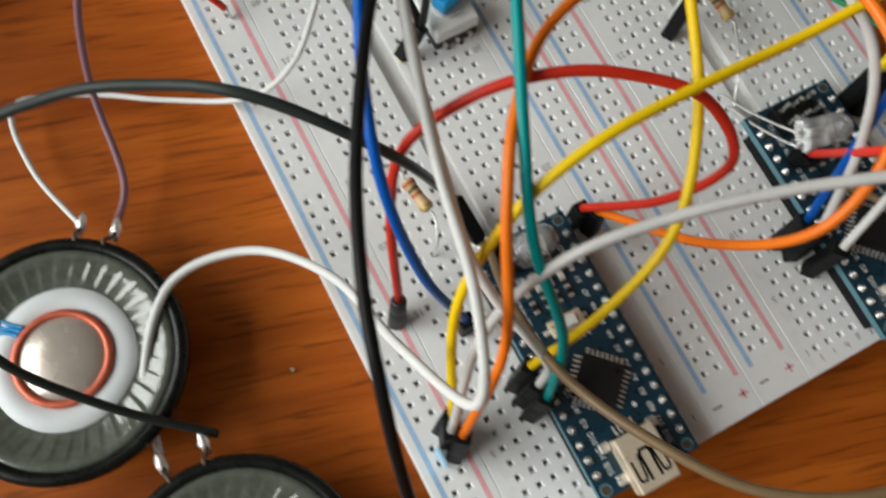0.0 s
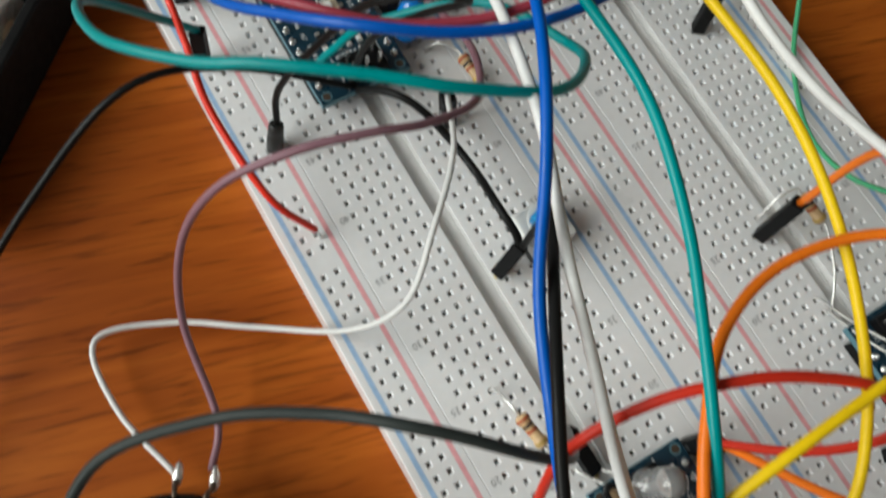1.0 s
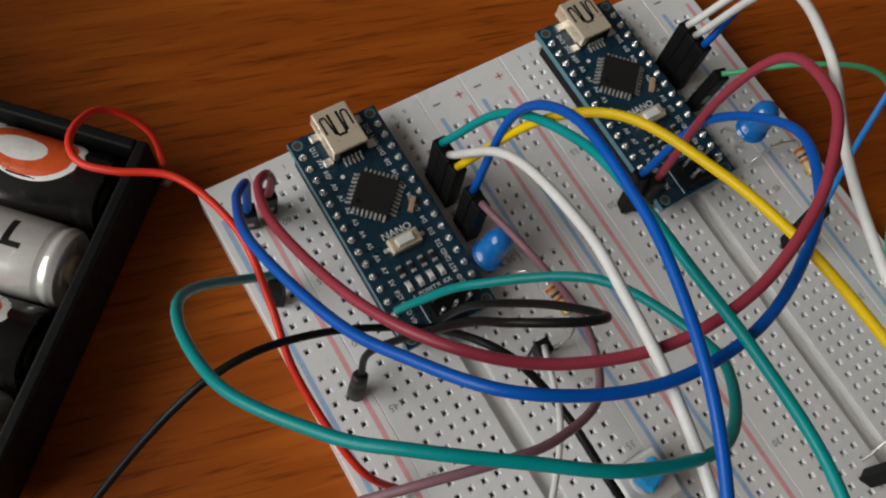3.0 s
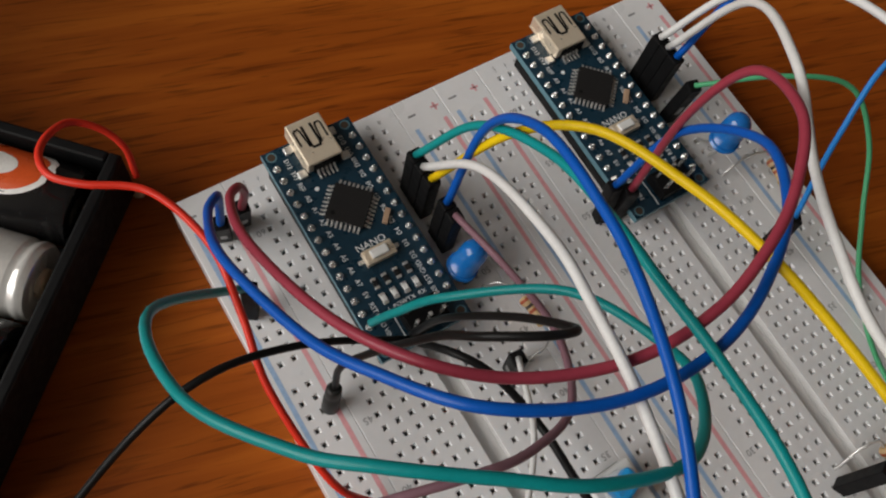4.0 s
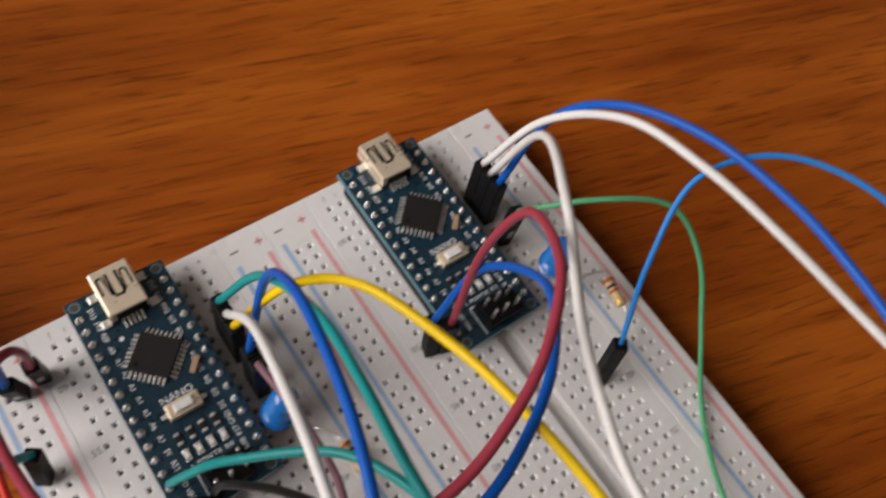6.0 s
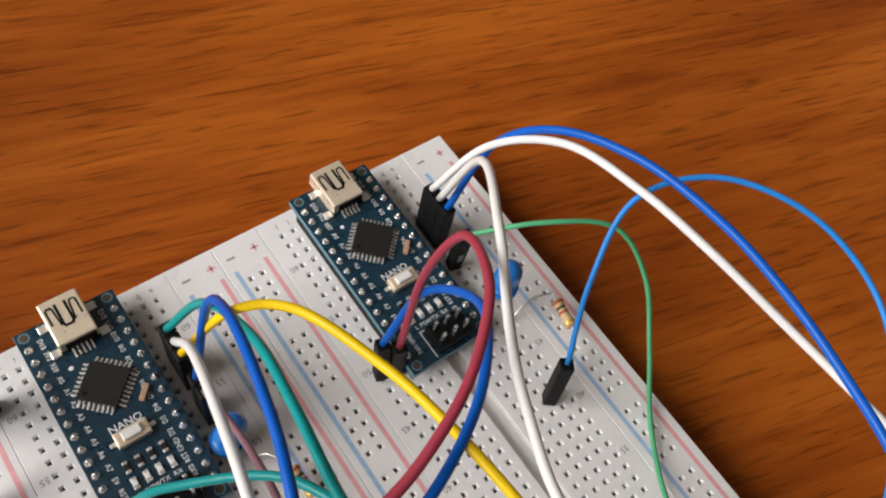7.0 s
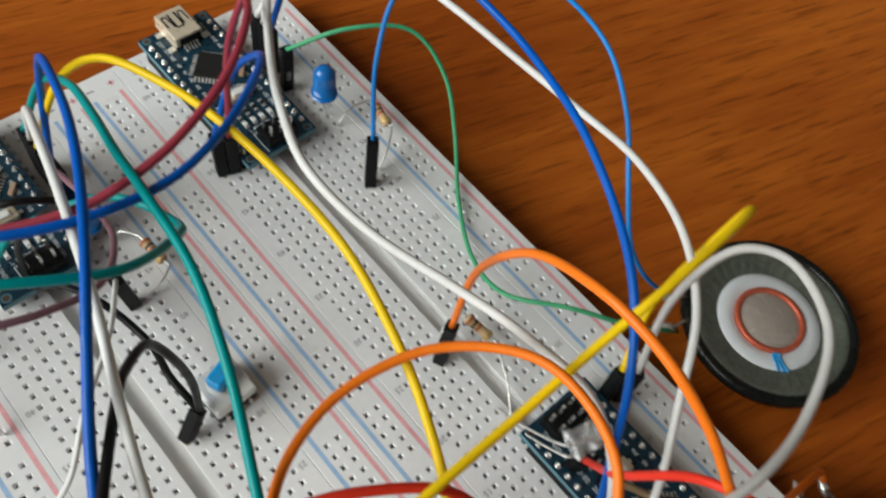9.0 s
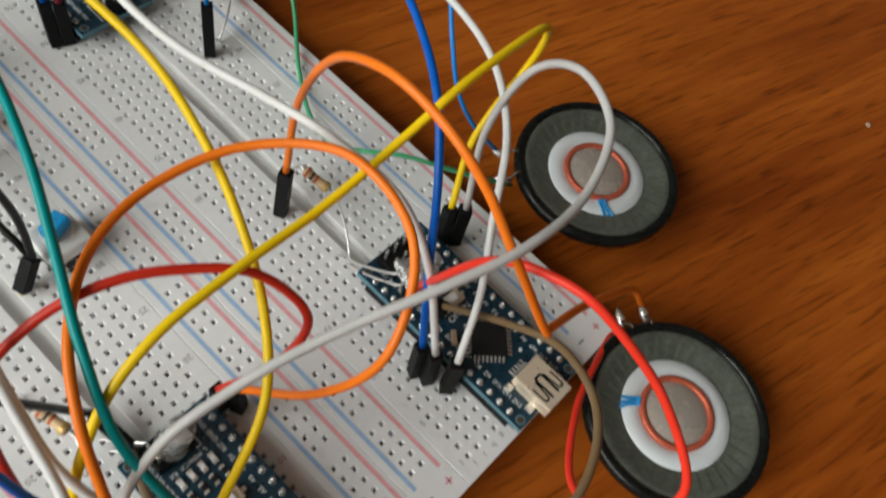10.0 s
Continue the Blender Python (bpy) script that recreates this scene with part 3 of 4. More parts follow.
# ---- small parts on the boards ----
def led(x, y, z, way, material, colour, legs):
    """way: where its dome points; legs: board points of its two leads."""
    e = thing("led", (0, 0, 0), f"{colour} round light-emitting diode on thin wire legs", "led")
    d = Vector(way).normalized()
    rot = d.to_track_quat("Z", "Y").to_matrix().to_4x4()
    b = lathe([(0.4, 0), (0.4, 0), (2.9, 0), (2.9, 0), (2.9, 1.0), (2.9, 1.0), (2.5, 1.0), (2.5, 1.0), (2.5, 5.6), (2.3, 6.7), (1.7, 7.6), (0.9, 8.1), (0.1, 8.25)], 28)
    b.transform(Matrix.Translation((x, y, z)) @ rot)
    part("lens", b, material, e, smooth=True)
    cup = lathe([(0.3, 0.2), (0.5, 0.2), (0.5, 3.4), (1.2, 4.4), (0.2, 4.0)], 12)
    cup.transform(Matrix.Translation((x, y, z)) @ rot)
    part("die_cup", cup, TIN, e)
    o = Vector((x, y, z))
    s = d.orthogonal().normalized() * 1.27
    for k, (lx, ly) in zip((-1, 1), legs):
        a = o + s * k
        g = Vector((lx, ly, TOP - 1.5))
        part("leg", tube([a, a - d * 1.6, (a - d * 2.6) * 0.45 + g * 0.55 + Vector((0, 0, 1.2)), g + Vector((0, 0, 2.5)), g], 0.25, 6, 6), TIN, e, smooth=True)
    return e


def resistor(a, b, legs, label="tan resistor with coloured bands on thin wire legs"):
    r = thing("resistor", (0, 0, 0), label, "resistor", "banded resistors")
    a, b = Vector(a), Vector(b)
    mid, d = (a + b) / 2, (b - a).normalized()
    L = 6.2
    m = Matrix.Translation(mid - d * L / 2) @ d.to_track_quat("Z", "Y").to_matrix().to_4x4()
    prof = lambda z: 1.2 if z < 1.3 or z > L - 1.3 else 0.98
    body = lathe([(0.3, 0), (0.9, 0.08), (1.2, 0.45), (1.2, 1.2), (0.98, 1.6), (0.98, L - 1.6), (1.2, L - 1.2), (1.2, L - 0.45), (0.9, L - 0.08), (0.3, L)], 20)
    body.transform(m)
    part("body", body, BODY, r, smooth=True)
    for z, mm in ((0.75, BAND_R), (2.0, BAND_K), (3.0, BAND_R), (L - 0.9, BAND_G)):
        q = prof(z) + 0.02
        bd = lathe([(q - 0.05, z - 0.28), (q, z - 0.27), (q, z + 0.27), (q - 0.05, z + 0.28)], 20)
        bd.transform(m)
        part("band", bd, mm, r)
    for end, s, g in ((mid - d * L / 2, -1, legs[0]), (mid + d * L / 2, 1, legs[1])):
        g = Vector((*g, TOP - 1.5))
        part("leg", tube([end, end + d * s * 1.5, (end + d * s * 3) * 0.5 + g * 0.5 + Vector((0, 0, 2.2)), g + Vector((0, 0, 2.5)), g], 0.26, 6, 6), TIN, r, smooth=True)
    return r


def plug(base, top, parent=None, wide=2.5):
    """A black jumper-wire housing with its pin in the board."""
    base, top = Vector(base), Vector(top)
    d = (top - base).normalized()
    h = (top - base).length
    b = box(-wide / 2, -wide / 2, 0, wide / 2, wide / 2, h, 0.22)
    m = Matrix.Translation(base) @ d.to_track_quat("Z", "Y").to_matrix().to_4x4()
    b.transform(m)
    ob = part("plug", b, BLACK, parent, "black plastic plug housing")
    w = box(-0.55, -wide / 2 - 0.03, h * 0.3, 0.55, -wide / 2 + 0.02, h * 0.52, 0.02)
    w.transform(m)
    part("latch_window", w, CLIP, ob)
    deep = 4.5 if d.z > 0.85 else 0.9
    pin = box(-0.3, -0.3, -deep, 0.3, 0.3, 0.2)
    pin.transform(m)
    part("pin", pin, GOLD, ob)
    return ob


def sleeve(base, top, parent):
    """A round shrunk sleeve over a wire's end, with its pin in the board."""
    base, top = Vector(base), Vector(top)
    d, h = (top - base).normalized(), (top - base).length
    m = Matrix.Translation(base) @ d.to_track_quat("Z", "Y").to_matrix().to_4x4()
    b = lathe([(0.5, 0), (1.35, 0), (1.5, 0.25), (1.45, h * 0.55), (1.25, h * 0.62), (1.4, h * 0.7), (1.3, h - 0.3), (1.05, h), (0.7, h)], 20)
    b.transform(m)
    ob = part("sleeve", b, GREY_PL, parent, "black shrunk sleeve", smooth=True)
    pin = box(-0.3, -0.3, -4.5, 0.3, 0.3, 0.2)
    pin.transform(m)
    part("pin", pin, GOLD, ob)


def trimmer(x, y, turn):
    t = thing("trimmer_knob", (0, 0, 0), "white trimmer potentiometer with blue turning knob on the board", "potentiometer")
    part("base", box(-4.2, -4.0, 0.2, 4.2, 4.0, 2.4, 0.2), GREY_PL, t, "dark grey base")
    body = box(-4.3, -4.1, 2.4, 4.3, 4.1, 5.6, 0.45)
    part("body", body, WHITE_PL, t)
    part("collar", lathe([(2.9, 5.55), (2.8, 5.9), (2.4, 6.0), (0.5, 6.0)], 28, at=(0.2, 0.7, 0)), WHITE_PL, t)
    bar = box(-2.5, -1.7, 5.9, 2.5, 1.7, 8.9, 0.55)
    bar.transform(Matrix.Translation((0.3, 0.8, 0)) @ Matrix.Rotation(radians(18), 4, "Z"))
    kn = part("knob", bar, KNOB, t, "faceted blue knob")
    slot = box(-2.2, -0.3, 8.86, 2.2, 0.3, 8.93)
    slot.transform(Matrix.Translation((0.3, 0.8, 0)) @ Matrix.Rotation(radians(18), 4, "Z"))
    part("slot", slot, INK, kn)
    for sx in (-2.54, 0, 2.54):
        part("lead", box(sx - 0.3, -4.6, -3.0, sx + 0.3, -4.0, 1.8), TIN, t)
    t.matrix_world = pose(x * MM, y * MM, TOP * MM, 0, 0, turn)
    return t


led(38.6, 130.2, 11.0, (0.28, 0.0, 0.95), BLUE_LED, "blue", ((38.7, 130.8), (41.3, 128.2)))
led(95.2, 126.6, 16.0, (0.03, 0.02, 1), BLUE_LED, "blue", ((95.9, 127.0), (95.9, 131.0)))
led(79.4, 34.9, 20.6, (0.95, -0.24, 0.12), CLEAR, "clear", ((78.1, 46.9), (78.1, 49.5)))
led(30.4, 39.6, 15.0, (0.35, -0.1, 0.9), CLEAR, "clear", ((23.5, 47.0), (23.5, 49.6)))
resistor((104.3, 119.6, 12.5), (103.3, 113.8, 12.5), ((96.2, 122.3), (96.0, 107.2)))
resistor((84.2, 67.2, 14.5), (85.9, 60.2, 12.5), ((78.0, 67.3), (78.9, 46.9)))
resistor((19.0, 59.2, 14.5), (20.3, 52.7, 13.5), ((18.4, 64.7), (18.4, 46.9)))
resistor((45.3, 120.6, 11.5), (46.2, 113.8, 10.8), ((41.3, 125.6), (41.3, 110.5)))
trimmer(40.2, 84.3, 2)


def crumb(x, y, size, seed):
    rng = random.Random(seed)
    b = bmesh.new()
    bmesh.ops.create_icosphere(b, subdivisions=2, radius=size)
    for v in b.verts:
        v.co *= rng.uniform(0.7, 1.15)
        v.co.z = max(-size * 0.5, v.co.z * 0.6)
        v.co += Vector((x, y, size * 0.5))
    return tagged(part("crumb", b, CRUMB, None), "tiny pale crumb lying on the wooden table", "crumb", "crumbs on the table")


crumb(-11.0, 41.7, 0.42, 1)
crumb(219.8, -12.2, 0.8, 2)

# ---- jumper wires: colour, radius, end fittings, way ----
def jumper(colour, radius, ends, pts, text):
    w = thing("jumper_wire", (0, 0, 0), text, "wire", "jumper wires")
    part("insulation", tube(pts, radius, 12, 8), WIRE[colour], w, smooth=True)
    for e in ends:
        if e[0] == "plug":
            plug(e[1], e[2], w)
        elif e[0] == "sleeve":
            sleeve(e[1], e[2], w)
        elif e[0] == "reflection":
            # added slip whose colour paints the reflection on the plug's side
            part("tape_tag", box(*e[1], *e[2], 0.2), REFLECT_BLUE, w, "pale blue slip painted as a reflection on the plug")
        elif e[0] == "pin":
            part("bare_pin", tube(e[1:], 0.3, 6, 3), TIN, w)
    return w


jumper("teal", 0.72, [('plug', (38.9, 148.6, 8.8), (38.9, 148.6, 22.5)), ('plug', (19.6, 16.6, 8.8), (20.9, 17.6, 22.0))],
       [(38.9, 148.6, 22.5), (43.5, 141.6, 39.6), (44.9, 128.9, 50.5), (43.5, 116.3, 56.6), (41.7, 105.0, 60.5), (40.6, 94.4, 63.1), (39.0, 80.6, 64.4), (35.0, 66.9, 63.2), (30.0, 54.9, 60.7), (25.4, 44.4, 57.6), (22.1, 33.9, 50.7), (23.0, 23.3, 37.7), (20.9, 17.6, 22.0)],
       "teal jumper wire arching along the breadboards between two circuit boards")
jumper("yellow", 0.72, [('plug', (38.9, 143.5, 8.8), (38.9, 143.5, 22.5)), ('plug', (19.6, 21.7, 8.8), (20.9, 22.7, 22.0))],
       [(38.9, 143.5, 22.5), (45.3, 136.7, 43.2), (50.9, 128.1, 53.4), (55.1, 114.6, 56.9), (57.2, 102.9, 58.4), (58.8, 90.0, 57.9), (59.0, 75.7, 57.4), (56.8, 62.8, 56.6), (53.3, 50.2, 53.9), (47.6, 37.4, 49.9), (40.0, 27.9, 44.3), (29.8, 23.9, 34.8), (20.9, 22.7, 22.0)],
       "yellow jumper wire arching along the breadboards between two circuit boards")
jumper("white", 0.72, [('plug', (38.9, 146.1, 8.8), (38.9, 146.1, 22.5))],
       [(38.9, 146.0, 22.5), (38.2, 133.9, 43.6), (35.3, 117.6, 56.3), (32.9, 106.2, 60.1), (30.4, 95.9, 62.3), (27.0, 83.7, 62.6), (22.3, 70.5, 60.3), (18.6, 58.2, 58.2), (15.9, 46.2, 53.2), (13.2, 31.3, 49.5), (8.4, 20.9, 43.1), (4.2, 32.2, 34.3), (0.8, 47.3, 24.7), (-8.2, 58.7, 16.7), (-21.6, 60.9, 12.2), (-31.5, 50.2, 8.6), (-35.1, 37.4, 5.0)],
       "white wire from circuit board along the breadboard to a loudspeaker")
jumper("blue", 0.72, [('plug', (38.9, 138.5, 8.8), (38.9, 138.5, 22.5)), ('plug', (17.0, 33.5, 8.8), (17.0, 34.0, 14.0))],
       [(38.9, 138.5, 22.5), (43.3, 139.7, 42.1), (42.9, 130.4, 56.3), (39.9, 115.1, 62.5), (36.3, 103.8, 65.2), (31.2, 92.2, 66.7), (24.6, 80.5, 65.6), (17.0, 68.3, 61.0), (11.7, 56.6, 58.6), (9.3, 46.7, 51.5), (11.1, 38.6, 35.8), (17.0, 34.0, 14.0)],
       "blue jumper wire arching along the breadboard")
jumper("violet", 0.62, [('plug', (38.9, 135.9, 8.8), (38.9, 135.9, 22.5))],
       [(38.9, 135.9, 22.5), (39.5, 122.6, 27.4), (37.9, 109.6, 34.0), (31.4, 99.6, 40.5), (22.0, 97.4, 45.4), (13.5, 98.6, 48.1), (3.8, 101.3, 47.0), (-6.6, 104.3, 40.2), (-14.3, 104.6, 27.0), (-19.9, 98.0, 13.2), (-22.3, 83.3, 6.0), (-26.8, 76.3, 5.0)],
       "pale violet speaker wire running over the board's edge")
jumper("white", 0.5, [('plug', (37.0, 110.5, 8.8), (35.6, 110.6, 20.0))],
       [(35.6, 110.6, 20.0), (29.0, 98.9, 26.2), (19.2, 88.7, 28.1), (10.9, 81.9, 22.8), (2.3, 84.4, 12.7), (-10.2, 93.8, 5.7), (-22.4, 102.1, 3.5), (-34.2, 104.8, 4.6), (-35.6, 92.5, 4.5), (-31.7, 78.4, 5.0)],
       "thin white speaker wire running over the board's edge")
jumper("slate", 0.72, [('plug', (26.0, 45.2, 9.7), (24.9, 53.0, 13.0))],
       [(24.9, 53.0, 13.0), (13.2, 51.4, 48.1), (0.9, 60.8, 58.3), (-8.7, 68.9, 55.3), (-19.9, 75.2, 50.9), (-34.1, 78.0, 44.1), (-44.9, 69.4, 35.3), (-45.0, 57.7, 25.7), (-36.4, 46.5, 15.9), (-25.4, 36.9, 7.0)],
       "dark grey speaker wire looping over the table")
jumper("red", 0.62, [('pin', (6.0, 103.0, 10.3), (6.2, 102.2, 9.8), (6.3, 101.9, 7.0))],
       [(-2.8, 171.7, 12.0), (-2.4, 174.6, 17.0), (-4.4, 177.8, 20.0), (-8.2, 179.7, 22.5), (-12.0, 177.5, 25.0), (-14.5, 173.4, 27.2), (-14.3, 168.6, 28.6), (-10.6, 164.6, 29.3), (-2.7, 158.8, 29.8), (1.3, 147.3, 29.3), (0.6, 135.7, 27.2), (-0.9, 124.6, 23.6), (1.0, 109.1, 18.0), (6.0, 103.0, 10.3)],
       "red battery lead looping onto the power rail")
jumper("black", 0.62, [],
       [(-75.0, 60.0, 3.0), (-67.5, 82.3, 3.5), (-58.6, 102.3, 5.5), (-46.9, 117.3, 10.6), (-30.6, 124.6, 20.9), (-11.1, 128.5, 32.0), (5.4, 128.0, 26.2), (25.5, 122.5, 12.0)],
       "thin black battery lead running off across the table")
jumper("black", 0.6, [('sleeve', (7.0, 120.4, 8.8), (8.6, 121.9, 14.6))],
       [(8.6, 121.9, 14.3), (10.6, 122.4, 25.0), (18.3, 115.8, 46.1), (21.5, 111.2, 55.2), (27.6, 107.0, 58.0), (32.3, 106.7, 53.9), (30.0, 112.9, 44.6), (25.4, 119.9, 31.3), (24.0, 123.5, 14.5)],
       "black jumper wire bent into a tight loop beside a circuit board")
jumper("black", 0.72, [('plug', (29.8, 81.3, 9.6), (34.0, 82.6, 15.2))],
       [(24.5, 122.0, 13.0), (27.1, 116.8, 18.7), (30.1, 111.8, 19.4), (32.8, 106.0, 16.5), (34.2, 98.0, 15.4), (33.2, 89.5, 18.6), (33.6, 84.6, 17.6), (34.0, 82.6, 15.0)],
       "black jumper wire from circuit board to the trimmer")
jumper("black", 0.72, [],
       [(34.1, 82.3, 15.0), (34.5, 82.1, 28.0), (33.2, 82.0, 40.0), (30.6, 82.4, 49.0), (25.8, 77.8, 55.5), (22.5, 73.2, 58.7), (14.1, 60.8, 62.1), (6.7, 48.1, 62.8), (1.6, 36.5, 63.6), (-1.2, 27.3, 62.1), (-3.3, 17.8, 52.3), (-4.6, 5.3, 38.1), (-3.8, -10.6, 21.5), (-2.0, -28.0, 4.0)],
       "black jumper wire arching high over the breadboard")
jumper("teal", 0.72, [('plug', (3.3, 141.0, 8.8), (4.2, 142.3, 18.0))],
       [(4.2, 142.3, 18.0), (-10.0, 136.9, 42.6), (-11.0, 122.0, 54.8), (-3.8, 109.9, 61.8), (2.5, 103.8, 65.6), (11.5, 97.0, 66.8), (20.4, 91.1, 65.9), (32.2, 87.8, 61.0), (41.3, 92.1, 53.4), (45.1, 98.7, 46.3), (40.0, 112.7, 41.2), (27.5, 122.6, 31.0), (22.0, 126.4, 21.5), (19.0, 128.4, 14.6)],
       "teal jumper wire looping out over the board's edge")
jumper("blue", 0.72, [('plug', (5.8, 156.0, 8.8), (5.2, 154.3, 18.5)), ('plug', (67.9, 126.5, 8.8), (68.3, 128.0, 20.0))],
       [(5.2, 154.3, 18.0), (5.9, 154.6, 25.5), (5.4, 153.0, 31.0), (2.7, 149.3, 34.6), (0.8, 138.6, 44.0), (3.9, 121.8, 53.3), (8.2, 112.3, 59.8), (13.9, 104.1, 64.8), (23.3, 98.5, 64.4), (33.2, 95.9, 62.9), (44.5, 96.2, 60.8), (55.0, 99.8, 59.3), (64.9, 106.2, 57.4), (73.7, 116.4, 50.5), (73.6, 126.7, 36.6), (68.3, 128.0, 20.0)],
       "dark blue jumper wire sweeping in a wide arc over both breadboards")
jumper("maroon", 0.72, [('plug', (9.6, 157.0, 8.8), (9.5, 155.4, 18.5)), ('plug', (70.4, 125.7, 8.8), (70.5, 126.0, 20.0))],
       [(9.5, 155.4, 18.0), (10.1, 154.4, 25.0), (8.9, 153.3, 30.2), (6.4, 150.0, 33.8), (4.9, 140.0, 41.6), (7.2, 123.9, 51.7), (12.2, 112.7, 58.1), (21.1, 104.8, 58.9), (33.1, 99.9, 60.0), (44.1, 99.5, 61.8), (53.6, 102.1, 62.9), (62.5, 106.8, 63.4), (71.0, 114.8, 62.7), (76.1, 124.8, 55.1), (73.4, 127.5, 41.1), (70.5, 126.0, 20.0)],
       "dark red jumper wire sweeping in a wide arc over both breadboards")
jumper("white", 0.72, [('plug', (93.3, 146.1, 8.8), (93.3, 146.1, 22.5)), ('plug', (72.6, 19.2, 8.8), (73.0, 20.0, 20.0))],
       [(93.3, 146.1, 22.5), (90.6, 137.4, 47.5), (79.7, 122.5, 58.4), (70.8, 108.8, 58.8), (66.0, 99.6, 59.2), (62.1, 87.8, 59.3), (63.1, 73.7, 58.2), (67.2, 59.3, 57.8), (70.1, 48.8, 57.0), (74.3, 37.1, 50.5), (75.4, 28.3, 37.3), (73.0, 20.0, 20.0)],
       "white jumper wire running between two circuit boards")
jumper("white", 0.72, [('plug', (93.3, 148.6, 8.8), (93.3, 148.6, 22.5)), ('plug', (74.0, 15.5, 8.8), (74.7, 16.1, 20.0))],
       [(93.3, 148.6, 22.5), (99.4, 143.7, 37.8), (104.3, 132.6, 48.3), (106.6, 118.0, 51.7), (108.9, 104.0, 51.3), (111.5, 90.2, 49.2), (113.4, 76.0, 47.9), (113.9, 61.6, 47.7), (109.7, 47.3, 47.1), (101.4, 36.0, 44.6), (91.0, 27.9, 38.4), (82.9, 20.9, 29.3), (74.7, 16.1, 20.0)],
       "white jumper wire arching far out beside the breadboards")
jumper("blue", 0.72, [('plug', (93.3, 143.6, 8.8), (93.3, 143.6, 22.5)), ('plug', (71.9, 21.8, 8.8), (72.3, 22.6, 20.0))],
       [(93.3, 143.6, 22.5), (100.4, 143.4, 37.9), (104.6, 135.1, 48.9), (107.6, 121.0, 55.5), (109.1, 105.5, 57.4), (108.8, 92.5, 57.3), (106.3, 80.8, 57.9), (101.6, 67.8, 59.2), (95.0, 53.8, 58.2), (87.9, 43.1, 56.3), (80.9, 34.8, 49.6), (75.7, 28.5, 36.5), (72.3, 22.6, 20.0)],
       "blue jumper wire arching far out beside the breadboards")
jumper("sky", 0.5, [('plug', (91.6, 105.3, 8.8), (92.8, 106.9, 22.0))],
       [(92.8, 106.9, 22.0), (98.1, 113.6, 36.6), (107.9, 118.7, 46.9), (119.2, 113.4, 52.0), (128.1, 100.4, 51.6), (131.0, 85.5, 47.0), (125.5, 72.3, 42.0), (118.3, 62.1, 34.5), (116.1, 55.9, 25.9), (119.3, 51.0, 16.2), (126.0, 46.7, 6.0)],
       "thin light blue speaker wire arching off the board")
jumper("green", 0.5, [('plug', (93.2, 138.0, 8.8), (93.0, 137.2, 22.0))],
       [(93.0, 137.2, 22.0), (103.5, 129.1, 29.1), (114.7, 121.4, 28.6), (117.6, 111.9, 20.8), (113.0, 101.8, 13.2), (104.2, 90.2, 9.8), (95.6, 76.7, 11.8), (92.5, 64.9, 17.2), (99.0, 54.1, 20.2), (109.0, 44.1, 15.6), (121.5, 38.4, 6.0)],
       "thin green speaker wire running off the board's edge")
jumper("orange", 0.72, [('plug', (76.2, 64.4, 8.8), (77.6, 65.0, 22.0))],
       [(77.6, 65.0, 22.0), (78.8, 64.3, 42.6), (76.7, 56.0, 62.6), (73.3, 44.4, 74.1), (72.6, 33.8, 75.3), (72.2, 24.1, 71.5), (72.8, 16.1, 62.7), (76.4, 7.6, 47.5), (78.6, 7.1, 45.6), (91.9, 6.2, 36.2), (110.1, 2.9, 22.4), (116.6, -0.6, 12.0)],
       "orange speaker wire arching off the board's edge")
jumper("orange", 0.72, [('plug', (43.8, 38.6, 9.0), (43.5, 39.4, 18.0)), ('plug', (5.9, 16.5, 8.8), (7.6, 18.6, 20.0))],
       [(43.5, 39.4, 18.0), (47.6, 25.2, 37.4), (54.7, 19.9, 51.4), (65.4, 27.5, 59.9), (67.7, 42.4, 61.3), (59.3, 53.9, 58.5), (46.3, 57.7, 57.0), (34.5, 54.8, 57.4), (25.7, 47.0, 57.9), (19.8, 37.4, 54.6), (14.7, 25.2, 42.0), (7.6, 18.6, 20.0)],
       "orange jumper wire arching high over both breadboards")
jumper("scarlet", 0.72, [('plug', (41.6, 41.0, 9.0), (41.5, 41.0, 18.0)), ('sleeve', (7.5, 39.4, 8.8), (8.8, 41.4, 16.0))],
       [(41.5, 41.0, 18.0), (47.5, 34.4, 31.5), (52.3, 32.8, 44.7), (48.5, 39.6, 54.0), (39.6, 45.8, 57.3), (31.8, 49.5, 57.5), (23.4, 52.1, 54.3), (14.7, 52.3, 48.0), (11.0, 48.7, 35.6), (8.8, 41.4, 15.6)],
       "red jumper wire looping over the breadboard to its rail")
jumper("yellow", 0.72, [('plug', (96.5, 38.2, 8.8), (96.6, 38.6, 22.0)), ('plug', (6.0, 21.0, 8.8), (7.6, 22.0, 20.0))],
       [(96.6, 38.6, 22.0), (104.2, 43.0, 34.0), (115.0, 42.5, 50.3), (108.5, 40.5, 62.4), (89.0, 39.8, 64.7), (76.9, 40.5, 59.9), (61.9, 40.7, 56.5), (45.3, 40.5, 57.4), (32.1, 39.9, 56.9), (21.4, 37.9, 51.1), (12.3, 32.8, 39.0), (7.6, 22.0, 20.0)],
       "yellow jumper wire crossing high over both breadboards")
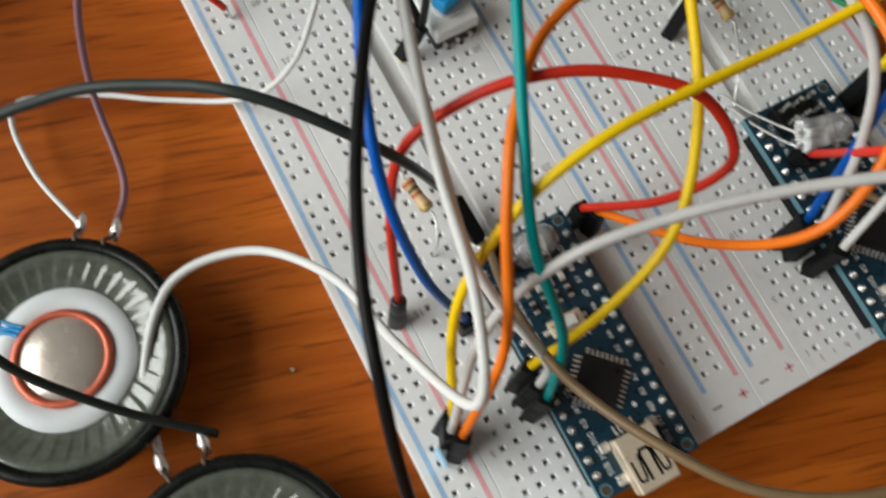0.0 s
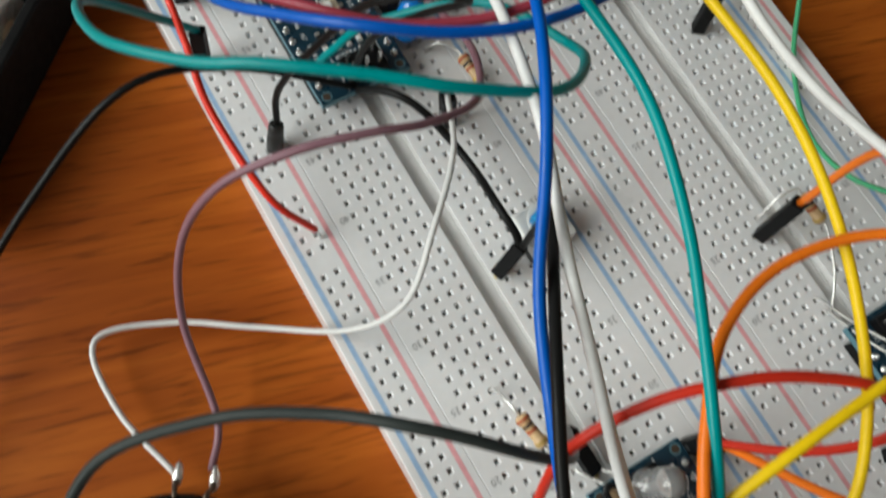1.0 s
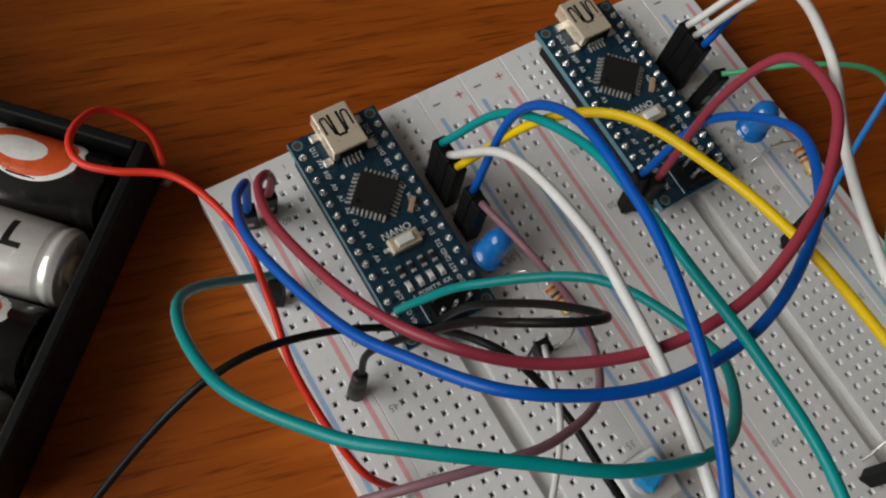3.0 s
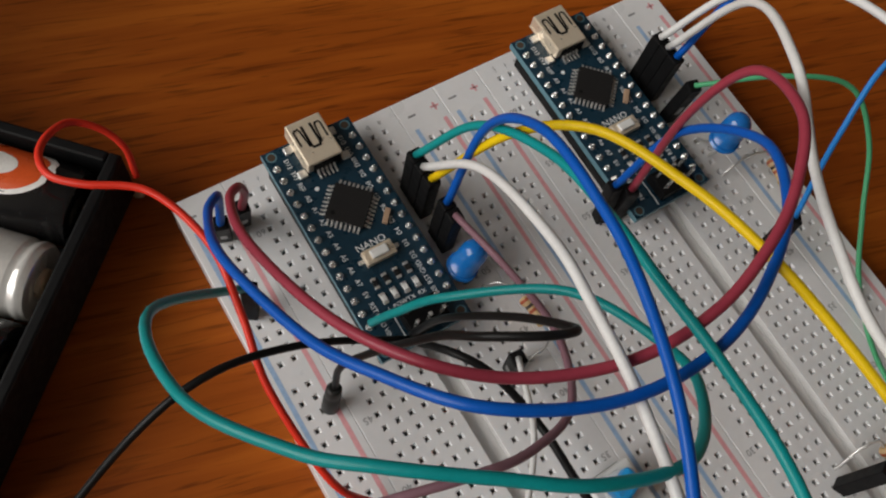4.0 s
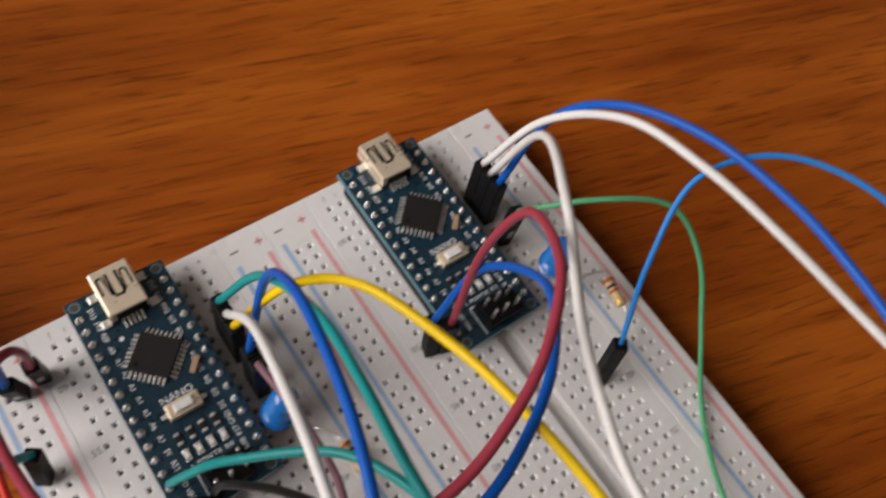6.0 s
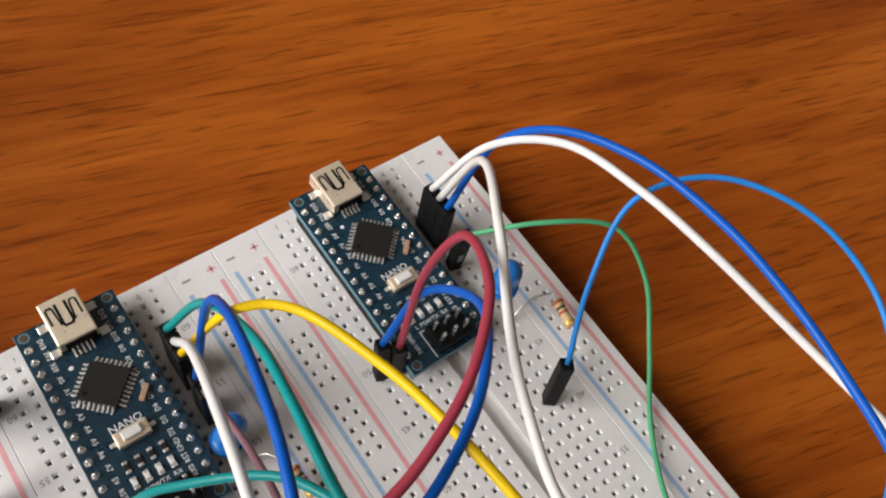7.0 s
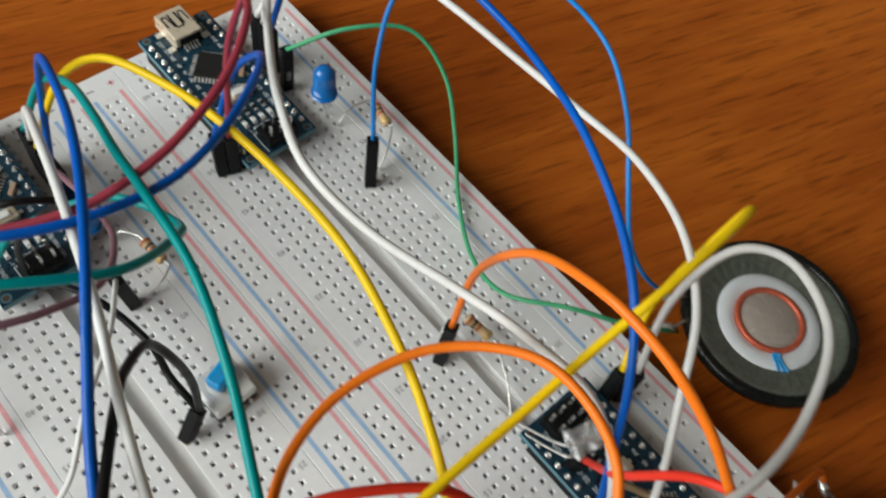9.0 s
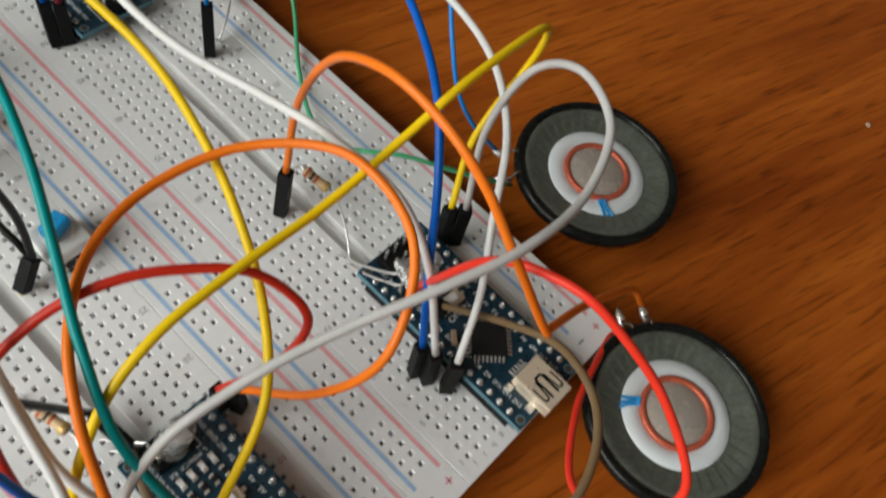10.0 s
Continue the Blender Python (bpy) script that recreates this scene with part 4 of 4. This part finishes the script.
jumper("grey", 0.72, [('plug', (99.0, 36.4, 8.8), (98.8, 36.6, 22.0)), ('plug', (5.9, 18.9, 8.8), (6.4, 20.0, 20.0)), ('reflection', (3.4, 15.6, 9.2), (4.2, 18.9, 15.2))],
       [(98.8, 36.6, 22.0), (102.2, 40.4, 40.8), (107.3, 38.8, 54.6), (107.9, 31.3, 61.2), (101.5, 21.1, 62.9), (88.6, 15.8, 62.7), (74.1, 15.5, 65.0), (61.3, 19.1, 64.1), (48.4, 24.7, 59.8), (35.8, 28.7, 55.6), (23.9, 30.7, 49.3), (14.2, 28.6, 36.4), (6.4, 20.0, 20.0)],
       "grey-white jumper wire looping beside the boards and back over them")
jumper("red", 0.72, [('plug', (80.0, 33.0, 13.5), (80.5, 32.0, 18.0))],
       [(80.5, 32.0, 18.0), (74.6, 26.4, 37.9), (76.0, 19.0, 53.5), (77.7, 7.9, 59.1), (78.8, -1.6, 56.7), (78.9, -12.9, 50.5), (75.6, -23.2, 41.8), (70.3, -20.8, 31.0), (72.5, -12.2, 21.8), (86.4, -4.8, 16.0), (100.1, -1.6, 11.0), (114.0, 0.6, 6.0)],
       "red speaker wire arching off the board to a loudspeaker")
jumper("brown", 0.72, [('plug', (82.0, 27.0, 13.5), (82.5, 26.0, 17.0)), ('plug', (25.5, 41.5, 12.5), (25.0, 42.0, 17.0))],
       [(82.5, 26.0, 17.0), (83.5, 14.4, 27.2), (82.4, 3.8, 36.1), (75.1, -6.4, 42.1), (62.4, -11.7, 45.0), (46.3, -10.4, 44.8), (33.3, -3.3, 42.8), (25.8, 7.7, 39.3), (21.5, 19.4, 34.1), (21.7, 31.1, 27.0), (25.0, 42.0, 17.0)],
       "brown jumper wire arching out in front of the breadboards")
jumper("white", 0.72, [('plug', (19.6, 19.15, 8.8), (20.8, 19.8, 21.5))],
       [(20.8, 19.8, 21.5), (21.6, 21.4, 29.0), (19.6, 25.5, 35.5), (16.9, 30.6, 42.0), (15.2, 37.0, 48.5), (16.2, 45.5, 52.6), (18.4, 57.6, 57.6)],
       "white jumper wire reaching down to a circuit board's pins")
